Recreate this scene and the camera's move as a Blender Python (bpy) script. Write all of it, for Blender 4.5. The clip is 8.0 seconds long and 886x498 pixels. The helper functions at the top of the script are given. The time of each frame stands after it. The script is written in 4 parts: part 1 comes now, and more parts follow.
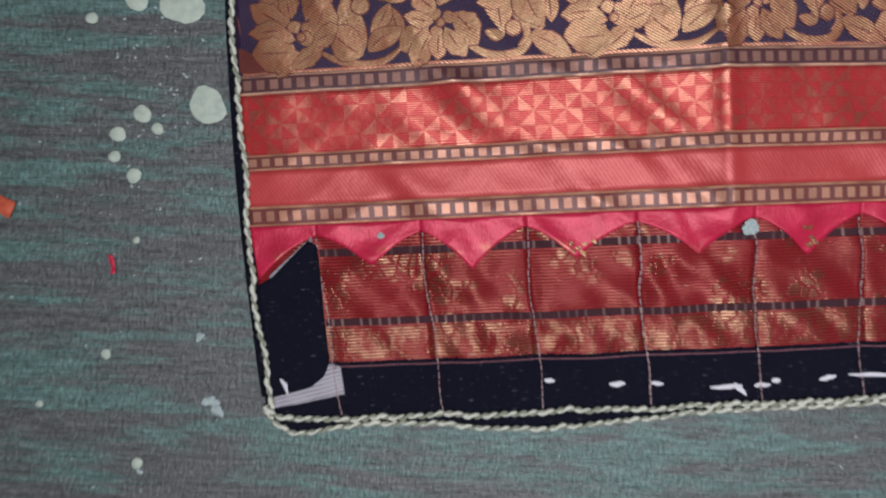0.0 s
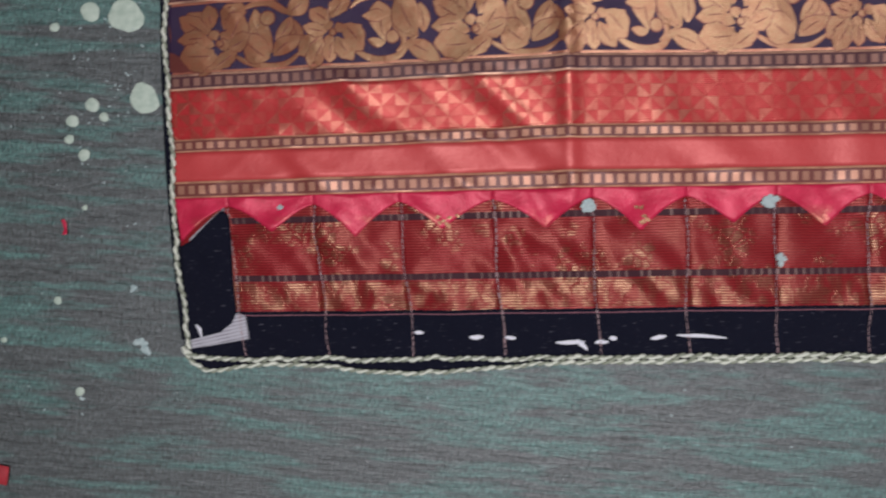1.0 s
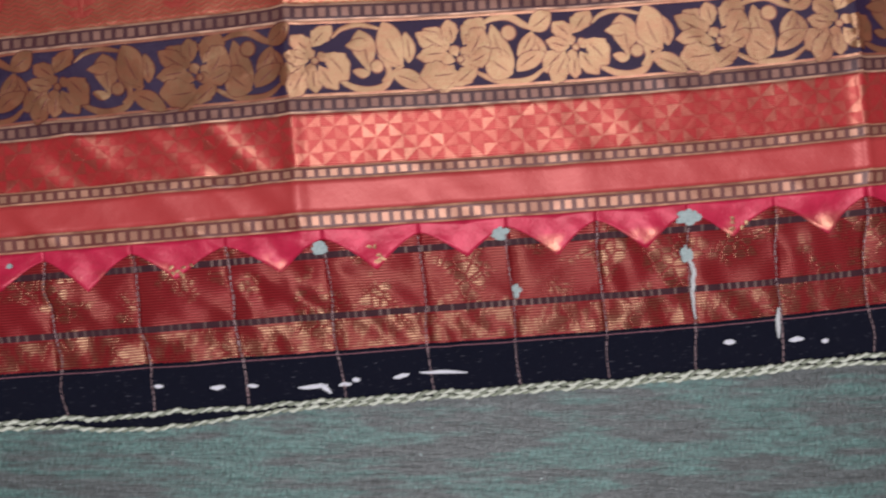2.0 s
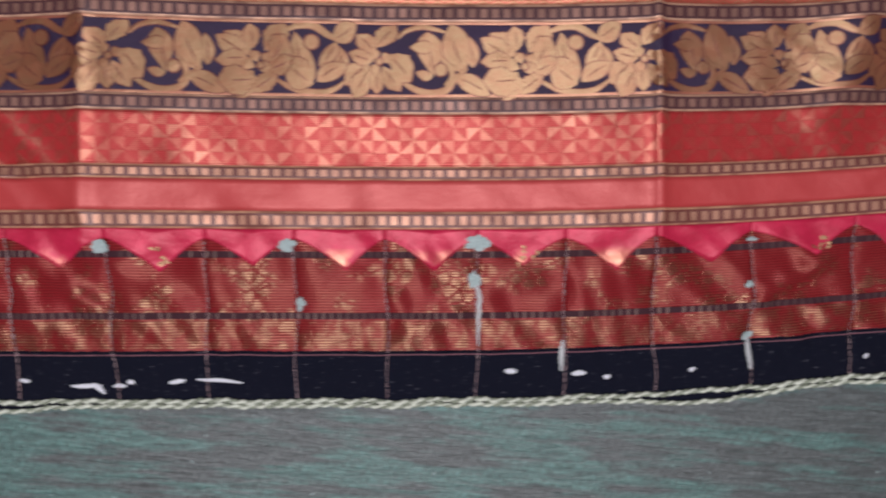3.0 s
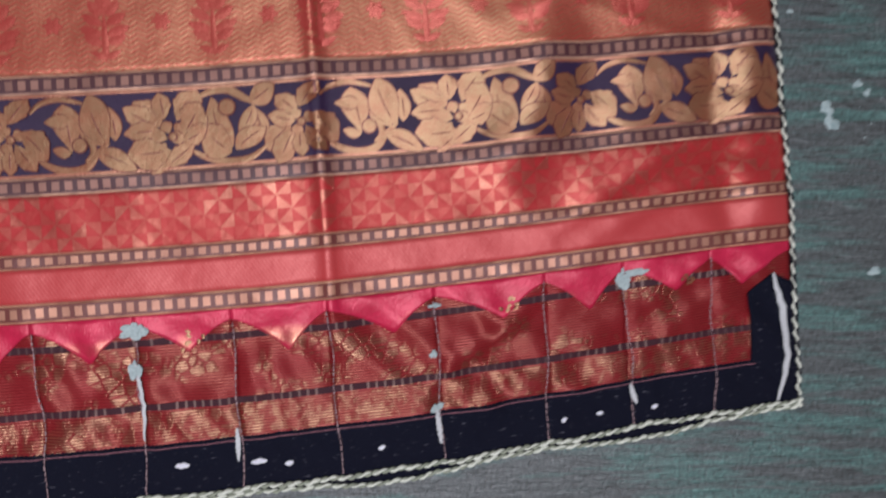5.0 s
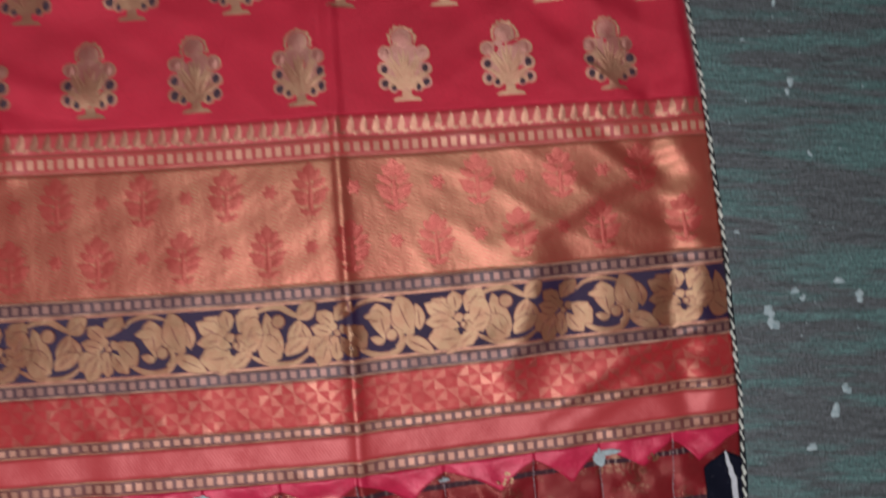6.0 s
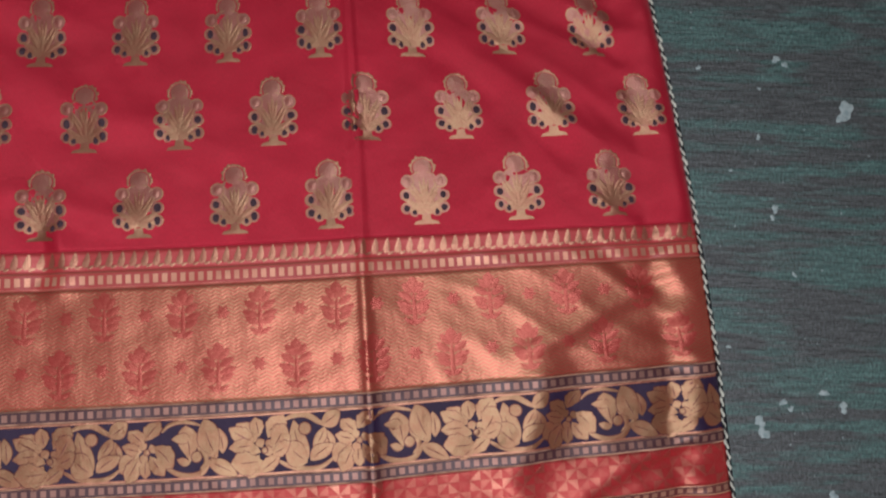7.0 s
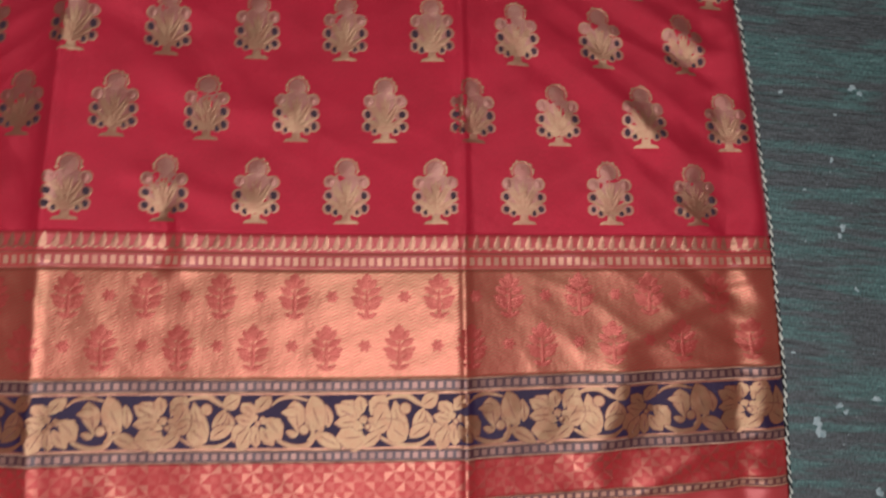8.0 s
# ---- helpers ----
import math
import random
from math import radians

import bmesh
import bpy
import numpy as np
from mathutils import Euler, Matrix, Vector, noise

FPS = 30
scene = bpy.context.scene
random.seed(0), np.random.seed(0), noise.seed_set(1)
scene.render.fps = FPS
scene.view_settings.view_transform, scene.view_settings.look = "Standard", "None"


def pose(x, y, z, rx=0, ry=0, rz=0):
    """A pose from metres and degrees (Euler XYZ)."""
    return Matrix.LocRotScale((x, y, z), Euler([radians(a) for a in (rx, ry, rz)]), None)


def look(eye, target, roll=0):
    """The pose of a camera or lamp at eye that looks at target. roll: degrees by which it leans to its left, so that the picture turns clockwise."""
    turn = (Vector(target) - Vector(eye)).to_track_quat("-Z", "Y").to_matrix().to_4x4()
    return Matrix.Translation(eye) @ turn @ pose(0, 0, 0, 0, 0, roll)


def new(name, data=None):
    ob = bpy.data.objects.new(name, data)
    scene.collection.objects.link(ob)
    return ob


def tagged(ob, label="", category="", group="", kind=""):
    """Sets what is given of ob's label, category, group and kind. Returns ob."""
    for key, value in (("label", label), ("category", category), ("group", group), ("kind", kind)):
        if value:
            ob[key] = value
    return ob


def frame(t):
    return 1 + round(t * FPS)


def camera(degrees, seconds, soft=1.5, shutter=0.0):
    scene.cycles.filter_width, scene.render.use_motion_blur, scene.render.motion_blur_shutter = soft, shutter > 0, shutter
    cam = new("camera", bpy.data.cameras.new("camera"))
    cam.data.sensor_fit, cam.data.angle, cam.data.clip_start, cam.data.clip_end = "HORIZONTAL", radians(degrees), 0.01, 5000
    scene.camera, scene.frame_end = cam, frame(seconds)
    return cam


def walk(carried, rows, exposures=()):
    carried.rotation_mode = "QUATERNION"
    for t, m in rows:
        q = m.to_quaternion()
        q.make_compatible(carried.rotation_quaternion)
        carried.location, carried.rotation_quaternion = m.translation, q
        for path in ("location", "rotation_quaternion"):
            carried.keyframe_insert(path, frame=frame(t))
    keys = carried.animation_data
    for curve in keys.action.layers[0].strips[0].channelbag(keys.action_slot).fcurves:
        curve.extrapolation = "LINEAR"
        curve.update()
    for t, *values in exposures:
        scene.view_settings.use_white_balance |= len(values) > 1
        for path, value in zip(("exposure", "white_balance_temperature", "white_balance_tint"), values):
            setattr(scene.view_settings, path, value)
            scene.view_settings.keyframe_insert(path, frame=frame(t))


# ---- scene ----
# ---- camera and walk ----
cam = camera(68.0, 8.0, soft=2.15, shutter=0.5)
PATH = [
    (0.0, pose(0.1170, 0.1438, 0.4738, -2.03, -0.74, 2.28)),
    (0.5, pose(0.1596, 0.1257, 0.5367, -2.25, 1.73, 1.90)),
    (1.0, pose(0.2418, 0.1184, 0.5641, -0.91, 2.26, 3.48)),
    (1.5, pose(0.3175, 0.1222, 0.5692, 0.48, 2.61, 0.45)),
    (2.0, pose(0.4387, 0.1353, 0.5576, 1.68, -0.23, 0.26)),
    (2.2, pose(0.4562, 0.1357, 0.5608, 1.98, 0.21, 0.88)),
    (3.3, pose(0.6625, 0.1736, 0.5516, 0.27, -1.48, 5.00)),
    (3.5, pose(0.6899, 0.1769, 0.5502, 0.61, -1.28, 3.96)),
    (4.0, pose(0.7714, 0.2081, 0.4963, -0.53, -2.33, 2.06)),
    (4.2, pose(0.7917, 0.2026, 0.4866, -0.54, -2.27, 1.44)),
    (5.3, pose(0.8638, 0.2757, 0.5611, 0.32, -3.57, 0.32)),
    (5.5, pose(0.8679, 0.2991, 0.5914, 2.77, -3.01, -0.58)),
    (6.0, pose(0.8519, 0.4017, 0.6479, 1.90, -1.65, 0.81)),
    (6.5, pose(0.8189, 0.4472, 0.7051, 4.77, -0.43, 1.06)),
    (7.0, pose(0.8325, 0.4721, 0.7106, 5.62, -1.67, 1.49)),
    (7.5, pose(0.7862, 0.4914, 0.7264, 6.35, -1.78, 1.90)),
    (8.0, pose(0.7036, 0.4795, 0.7572, 3.79, -3.20, 4.49)),
]
walk(cam, PATH, exposures=[
    (0.0, 0.00, 6400, 10), (0.5, -0.22, 6500, 10), (1.0, 0.02, 6500, 10), (1.5, 0.05, 6550, 10), (2.2, -0.02, 6550, 10), (3.3, 0.02, 6400, 10),
    (4.1, 0.20, 6250, 10), (5.5, -0.06, 6250, 12), (6.5, -0.28, 6500, 12), (7.5, -0.15, 6400, 12), (8.0, -0.15, 6550, 12),
])

# ---- world and lamp ----
world = bpy.data.worlds.new("room_air")
scene.world = world
world.use_nodes = True
world.node_tree.nodes["Background"].inputs[0].default_value = (0.72, 0.88, 1.0, 1)
world.node_tree.nodes["Background"].inputs[1].default_value = 0.12

lamp = bpy.data.lights.new("ceiling_lamp", "AREA")
lamp.shape, lamp.size, lamp.size_y, lamp.energy = "RECTANGLE", 0.70, 0.55, 32.0
lamp.color = (1.0, 0.975, 1.02)
lamp.spread = radians(150)
lamp_ob = new("ceiling_lamp", lamp)
lamp_ob.matrix_world = look((0.54, -0.12, 2.30), (0.56, 0.20, 0.0))

# ---- node helpers ----


def material(name):
    m = bpy.data.materials.new(name)
    m.use_nodes = True
    nt = m.node_tree
    return m, nt, nt.nodes["Principled BSDF"]


def put(nt, socket, value):
    if isinstance(value, bpy.types.NodeSocket):
        nt.links.new(value, socket)
    else:
        socket.default_value = value


def calc(nt, op, a, b=0.0, c=0.0):
    n = nt.nodes.new("ShaderNodeMath")
    n.operation = op
    for i, value in enumerate((a, b, c)):
        put(nt, n.inputs[i], value)
    return n.outputs[0]


def blend(nt, fac, a, b):
    n = nt.nodes.new("ShaderNodeMix")
    n.data_type = "RGBA"
    put(nt, n.inputs[0], fac)
    for i, value in ((6, a), (7, b)):
        put(nt, n.inputs[i], (*value, 1) if isinstance(value, tuple) else value)
    return n.outputs[2]


def remap(nt, value, lo, hi, out_lo=0.0, out_hi=1.0):
    n = nt.nodes.new("ShaderNodeMapRange")
    for i, x in enumerate((value, lo, hi, out_lo, out_hi)):
        put(nt, n.inputs[i], x)
    return n.outputs[0]


def cloth_uv(nt):
    n = nt.nodes.new("ShaderNodeUVMap")
    s = nt.nodes.new("ShaderNodeSeparateXYZ")
    nt.links.new(n.outputs[0], s.inputs[0])
    return n.outputs[0], s.outputs[0], s.outputs[1]


def scaled(nt, vector, sx, sy, sz=1.0):
    n = nt.nodes.new("ShaderNodeMapping")
    nt.links.new(vector, n.inputs[0])
    n.inputs[3].default_value = (sx, sy, sz)
    return n.outputs[0]


def grain(nt, vector, scale, detail=3.0, rough=0.55):
    n = nt.nodes.new("ShaderNodeTexNoise")
    put(nt, n.inputs["Vector"], vector)
    n.inputs["Scale"].default_value = scale
    n.inputs["Detail"].default_value = detail
    n.inputs["Roughness"].default_value = rough
    return n.outputs[0]


def relief(nt, bsdf, height, distance, strength=1.0):
    n = nt.nodes.new("ShaderNodeBump")
    n.inputs["Strength"].default_value = strength
    n.inputs["Distance"].default_value = distance
    put(nt, n.inputs["Height"], height)
    nt.links.new(n.outputs[0], bsdf.inputs["Normal"])
    if "thread" in nt.nodes:
        nt.links.new(n.outputs[0], nt.nodes["thread"].inputs["Normal"])
        crumple = nt.nodes.new("ShaderNodeBump")
        crumple.inputs["Distance"].default_value = 0.0011
        put(nt, crumple.inputs["Height"], grain(nt, nt.nodes.new("ShaderNodeUVMap").outputs[0], 34.0, 4, 0.6))
        nt.links.new(crumple.outputs[0], n.inputs["Normal"])


def object_xyz(nt):
    return nt.nodes.new("ShaderNodeTexCoord").outputs["Object"]


def wave01(nt, x, period):
    """A smooth 0..1 ripple of the given period."""
    return calc(nt, "MULTIPLY_ADD", calc(nt, "SINE", calc(nt, "MULTIPLY", x, 2 * math.pi / period)), 0.5, 0.5)


def bars(nt, x, period, share, shift=0.0):
    """1 within the first share of each period, else 0."""
    f = calc(nt, "FRACT", calc(nt, "ADD", calc(nt, "DIVIDE", x, period), shift + 50.0))
    return calc(nt, "LESS_THAN", f, share)


def within(nt, x, lo, hi):
    return calc(nt, "MULTIPLY", calc(nt, "GREATER_THAN", x, lo), calc(nt, "LESS_THAN", x, hi))


# ---- materials of the cloth ----
CRIMSON = (0.62, 0.012, 0.044)
CORAL = (0.52, 0.042, 0.046)
INDIGO = (0.034, 0.013, 0.056)


def weave_bump(nt, bsdf, uv, depth=0.00012):
    _, u, v = uv
    threads = calc(nt, "ADD", wave01(nt, u, 0.0011), wave01(nt, v, 0.0013))
    relief(nt, bsdf, calc(nt, "ADD", threads, calc(nt, "MULTIPLY", grain(nt, scaled(nt, uv[0], 1, 1), 220.0), 1.6)), depth)


def make_silk(name, colour, dark, rough=0.42, sheen=0.15, lustre=0.35):
    m, nt, b = material(name)
    uv = cloth_uv(nt)
    blot = grain(nt, scaled(nt, uv[0], 1, 1), 14.0, 4)
    fine = grain(nt, scaled(nt, uv[0], 700, 260), 1.0, 2)
    put(nt, b.inputs["Base Color"], blend(nt, remap(nt, calc(nt, "MULTIPLY_ADD", fine, 0.55, calc(nt, "MULTIPLY", blot, 0.6)), 0.35, 0.8), dark, colour))
    b.inputs["Roughness"].default_value = rough
    b.inputs["Metallic"].default_value = lustre
    b.inputs["Sheen Weight"].default_value = sheen
    b.inputs["Sheen Roughness"].default_value = 0.4
    weave_bump(nt, b, uv)
    combed(nt, b, 0.5)
    return m


def combed(nt, bsdf, amount):
    """Gloss of thread laid across the cloth: narrow along the thread, wide across it."""
    n = nt.nodes.new("ShaderNodeCombineXYZ")
    n.inputs[1].default_value = 1.0
    nt.links.new(n.outputs[0], bsdf.inputs["Tangent"])
    bsdf.inputs["Anisotropic"].default_value = amount


def zari(nt, b, uv, thread, ground, amount, rough=0.40, silk=(0.42, 0.30)):
    """Metal thread woven over coloured silk; amount is the share of thread that shows."""
    fine = grain(nt, scaled(nt, uv[0], 900, 350), 1.0, 2)
    n = nt.nodes.new("ShaderNodeClamp")
    put(nt, n.inputs[0], calc(nt, "MULTIPLY", amount, remap(nt, fine, 0.3, 0.7, 0.70, 1.15)))
    metal = nt.nodes.new("ShaderNodeBsdfPrincipled")
    metal.name = "thread"
    put(nt, metal.inputs["Base Color"], (*thread, 1))
    metal.inputs["Metallic"].default_value = 1.0
    metal.inputs["Roughness"].default_value = rough
    combed(nt, metal, 0.62)
    put(nt, b.inputs["Base Color"], (*ground, 1) if isinstance(ground, tuple) else ground)
    b.inputs["Roughness"].default_value, b.inputs["Metallic"].default_value = silk
    both = nt.nodes.new("ShaderNodeMixShader")
    put(nt, both.inputs[0], n.outputs[0])
    nt.links.new(b.outputs[0], both.inputs[1])
    nt.links.new(metal.outputs[0], both.inputs[2])
    nt.links.new(both.outputs[0], nt.nodes["Material Output"].inputs[0])


def make_gold(name, thread, ground, amount):
    m, nt, b = material(name)
    uv = cloth_uv(nt)
    twill = wave01(nt, calc(nt, "ADD", uv[1], calc(nt, "MULTIPLY", uv[2], 1.6)), 0.0034)
    zari(nt, b, uv, thread, ground, calc(nt, "MULTIPLY", calc(nt, "MULTIPLY", amount, remap(nt, twill, 0, 1, 0.90, 1.03)), remap(nt, grain(nt, uv[0], 55.0, 4, 0.7), 0.36, 0.60, 0.70, 1.06)), 0.50)
    relief(nt, b, calc(nt, "ADD", twill, grain(nt, uv[0], 400.0)), 0.00018)
    return m


def make_zigzag():
    """Gold ground with a fine chevron twill."""
    m, nt, b = material("gold_chevron_brocade")
    uv = cloth_uv(nt)
    tri = calc(nt, "PINGPONG", uv[1], 0.0062)
    stripe = wave01(nt, calc(nt, "ADD", uv[2], calc(nt, "MULTIPLY", tri, 0.55)), 0.0040)
    patchy = grain(nt, uv[0], 9.0, 2)
    amount = calc(nt, "MULTIPLY", remap(nt, stripe, 0.15, 0.85, 0.28, 0.64), remap(nt, patchy, 0.3, 0.7, 0.85, 1.05))
    zari(nt, b, uv, (0.43, 0.310, 0.168), (0.52, 0.064, 0.050), amount, 0.54)
    relief(nt, b, calc(nt, "ADD", stripe, calc(nt, "MULTIPLY", grain(nt, scaled(nt, uv[0], 260, 150), 1.0, 3, 0.7), 2.5)), 0.00007)
    return m


def make_ladder(name, v0, v1, square, ground, line):
    """A woven ladder: a pale line at each side and a row of small squares between dark rails."""
    m, nt, b = material(name)
    uv = cloth_uv(nt)
    h = calc(nt, "DIVIDE", calc(nt, "SUBTRACT", uv[2], v0), v1 - v0)
    wob = calc(nt, "MULTIPLY", calc(nt, "SUBTRACT", grain(nt, uv[0], 60.0), 0.5), 0.0012)
    sq = calc(nt, "MULTIPLY", bars(nt, calc(nt, "ADD", uv[1], wob), 0.0094, 0.60), within(nt, h, 0.26, 0.75))
    rails = calc(nt, "ADD", calc(nt, "LESS_THAN", h, 0.13), calc(nt, "GREATER_THAN", h, 0.88))
    rails = calc(nt, "MULTIPLY", rails, remap(nt, grain(nt, uv[0], 42.0, 2), 0.38, 0.58, 0.35, 1.0))
    cell = nt.nodes.new("ShaderNodeTexWhiteNoise")
    cell.noise_dimensions = "1D"
    put(nt, cell.inputs["W"], calc(nt, "FLOOR", calc(nt, "DIVIDE", uv[1], 0.0094)))
    worn = calc(nt, "MULTIPLY_ADD", cell.outputs[0], 0.5, remap(nt, grain(nt, uv[0], 16.0, 2), 0.38, 0.62, 0.0, 0.5))
    tone = blend(nt, worn, tuple(c * 1.1 for c in square), tuple(0.55 * c + 0.35 * g for c, g in zip(square, ground)))
    colour = blend(nt, rails, blend(nt, sq, ground, tone), line)
    put(nt, b.inputs["Base Color"], colour)
    mask = calc(nt, "MAXIMUM", sq, rails)
    put(nt, b.inputs["Metallic"], calc(nt, "MULTIPLY", mask, 0.4))
    b.inputs["Roughness"].default_value = 0.48
    relief(nt, b, calc(nt, "ADD", mask, calc(nt, "MULTIPLY", grain(nt, uv[0], 500.0), 0.6)), 0.0003)
    return m


def make_pinwheel(v0, v1):
    """Coral ground with a grid of small gold hourglass triangles."""
    m, nt, b = material("coral_triangle_brocade")
    uv = cloth_uv(nt)
    s = (v1 - v0) / 2.0
    x = calc(nt, "SUBTRACT", calc(nt, "FRACT", calc(nt, "DIVIDE", uv[1], s)), 0.5)
    y = calc(nt, "SUBTRACT", calc(nt, "FRACT", calc(nt, "DIVIDE", calc(nt, "SUBTRACT", uv[2], v0), s)), 0.5)
    a, c = calc(nt, "ABSOLUTE", x), calc(nt, "ABSOLUTE", y)
    same = calc(nt, "GREATER_THAN", calc(nt, "MULTIPLY", x, y), 0.0)
    ring = calc(nt, "ABSOLUTE", calc(nt, "SUBTRACT", same, calc(nt, "LESS_THAN", a, c)))
    seam = calc(nt, "LESS_THAN", calc(nt, "ABSOLUTE", calc(nt, "SUBTRACT", a, c)), 0.03)
    ring = calc(nt, "MAXIMUM", ring, calc(nt, "MULTIPLY", seam, 0.7))
    col = nt.nodes.new("ShaderNodeTexWhiteNoise")
    col.noise_dimensions = "2D"
    cellv = nt.nodes.new("ShaderNodeCombineXYZ")
    put(nt, cellv.inputs[0], calc(nt, "FLOOR", calc(nt, "DIVIDE", uv[1], s / 2)))
    put(nt, cellv.inputs[1], calc(nt, "FLOOR", calc(nt, "DIVIDE", calc(nt, "SUBTRACT", uv[2], v0), s / 2)))
    put(nt, col.inputs["Vector"], cellv.outputs[0])
    amount = calc(nt, "MULTIPLY", ring, remap(nt, col.outputs[0], 0, 1, 0.25, 0.9))
    amount = calc(nt, "MULTIPLY", amount, remap(nt, grain(nt, uv[0], 11.0), 0.35, 0.65, 0.65, 1.0))
    zari(nt, b, uv, (0.74, 0.38, 0.26), (0.52, 0.030, 0.036), calc(nt, "MAXIMUM", calc(nt, "MULTIPLY", amount, 0.74), 0.08), 0.44)
    relief(nt, b, calc(nt, "ADD", ring, wave01(nt, uv[2], 0.0016)), 0.0002)
    return m


def make_coral_plain():
    m, nt, b = material("coral_shot_silk")
    uv = cloth_uv(nt)
    diag = wave01(nt, calc(nt, "ADD", uv[1], calc(nt, "MULTIPLY", uv[2], 0.6)), 0.0030)
    zari(nt, b, uv, (0.70, 0.31, 0.28), CORAL, remap(nt, calc(nt, "MULTIPLY_ADD", diag, 0.4, grain(nt, uv[0], 30.0)), 0.3, 1.0, 0.06, 0.20), 0.52, (0.58, 0.10))
    relief(nt, b, calc(nt, "ADD", diag, grain(nt, scaled(nt, uv[0], 90, 500), 1.0)), 0.00005)
    return m


def make_brocade():
    """Dark red ribbed brocade with scattered gold flower threads."""
    m, nt, b = material("dark_red_gold_brocade")
    uv = cloth_uv(nt)
    vor = nt.nodes.new("ShaderNodeTexVoronoi")
    vor.feature = "DISTANCE_TO_EDGE"
    warp = scaled(nt, uv[0], 1, 1)
    put(nt, vor.inputs["Vector"], warp)
    vor.inputs["Scale"].default_value = 105.0
    petals = remap(nt, vor.outputs["Distance"], 0.02, 0.12)
    clump = remap(nt, grain(nt, scaled(nt, uv[0], 1, 1.25), 24.0, 3), 0.50, 0.60, 0.0, 0.85)
    foot = within(nt, uv[2], 0.087, 0.1105)
    dapple = calc(nt, "MULTIPLY", foot, remap(nt, grain(nt, scaled(nt, uv[0], 120, 70), 1.0, 3), 0.42, 0.58, 0.15, 0.75))
    ribs = wave01(nt, uv[2], 0.0023)
    shot = remap(nt, grain(nt, scaled(nt, uv[0], 22, 26), 1.0, 3), 0.35, 0.65, 0.02, 0.17)
    amount = calc(nt, "MAXIMUM", calc(nt, "MAXIMUM", calc(nt, "MULTIPLY", petals, clump), dapple), shot)
    amount = calc(nt, "MULTIPLY", amount, remap(nt, ribs, 0.2, 0.8, 0.15, 1.0))
    ground = blend(nt, calc(nt, "MULTIPLY", ribs, 0.7), (0.21, 0.008, 0.014), (0.44, 0.021, 0.031))
    zari(nt, b, uv, (0.70, 0.44, 0.27), ground, calc(nt, "MAXIMUM", amount, 0.03), 0.40)
    relief(nt, b, calc(nt, "ADD", ribs, calc(nt, "MULTIPLY", amount, 1.2)), 0.0005)
    return m


def make_navy():
    m, nt, b = material("navy_black_cotton")
    uv = cloth_uv(nt)
    fine = grain(nt, scaled(nt, uv[0], 420, 900), 1.0, 2)
    lint = remap(nt, grain(nt, scaled(nt, uv[0], 130, 720), 1.0, 2), 0.66, 0.78, 0.0, 0.55)
    base = blend(nt, fine, (0.0016, 0.0020, 0.0070), (0.0068, 0.0080, 0.022))
    put(nt, b.inputs["Base Color"], blend(nt, lint, base, (0.28, 0.27, 0.33)))
    b.inputs["Roughness"].default_value = 0.75
    b.inputs["Specular IOR Level"].default_value = 0.14
    weave_bump(nt, b, uv, 0.0002)
    return m


def make_dashed(name, dash, ground):
    m, nt, b = material(name)
    uv = cloth_uv(nt)
    cell = nt.nodes.new("ShaderNodeTexWhiteNoise")
    cell.noise_dimensions = "1D"
    put(nt, cell.inputs["W"], calc(nt, "FLOOR", calc(nt, "DIVIDE", uv[1], 0.0066)))
    on = calc(nt, "MULTIPLY", bars(nt, uv[1], 0.0066, 0.28), calc(nt, "GREATER_THAN", cell.outputs[0], 0.15))
    on = calc(nt, "MULTIPLY", on, remap(nt, grain(nt, uv[0], 8.0, 1), 0.45, 0.60, 0.14, 0.75))
    put(nt, b.inputs["Base Color"], blend(nt, on, ground, dash))
    put(nt, b.inputs["Metallic"], calc(nt, "MULTIPLY", on, 0.5))
    b.inputs["Roughness"].default_value = 0.7
    b.inputs["Specular IOR Level"].default_value = 0.2
    relief(nt, b, grain(nt, uv[0], 600.0), 0.0003)
    return m


def make_plain(name, colour, dark, rough=0.7, scale=300.0, depth=0.0003):
    """A matt stuff with grain in object space."""
    m, nt, b = material(name)
    p = object_xyz(nt)
    put(nt, b.inputs["Base Color"], blend(nt, remap(nt, grain(nt, p, scale, 4), 0.3, 0.7), dark, colour))
    b.inputs["Roughness"].default_value = rough
    relief(nt, b, grain(nt, p, scale * 1.7, 3), depth)
    return m


V_HEM, V_OUT = 0.0435, 0.0335
BANDS = [0.0851, 0.1861, 0.2013, 0.2273, 0.2388, 0.2825, 0.2967, 0.3595, 0.3744, 0.4963, 0.5156, 0.5368]
SILK = make_silk("crimson_silk", CRIMSON, (0.42, 0.008, 0.026), 0.45)


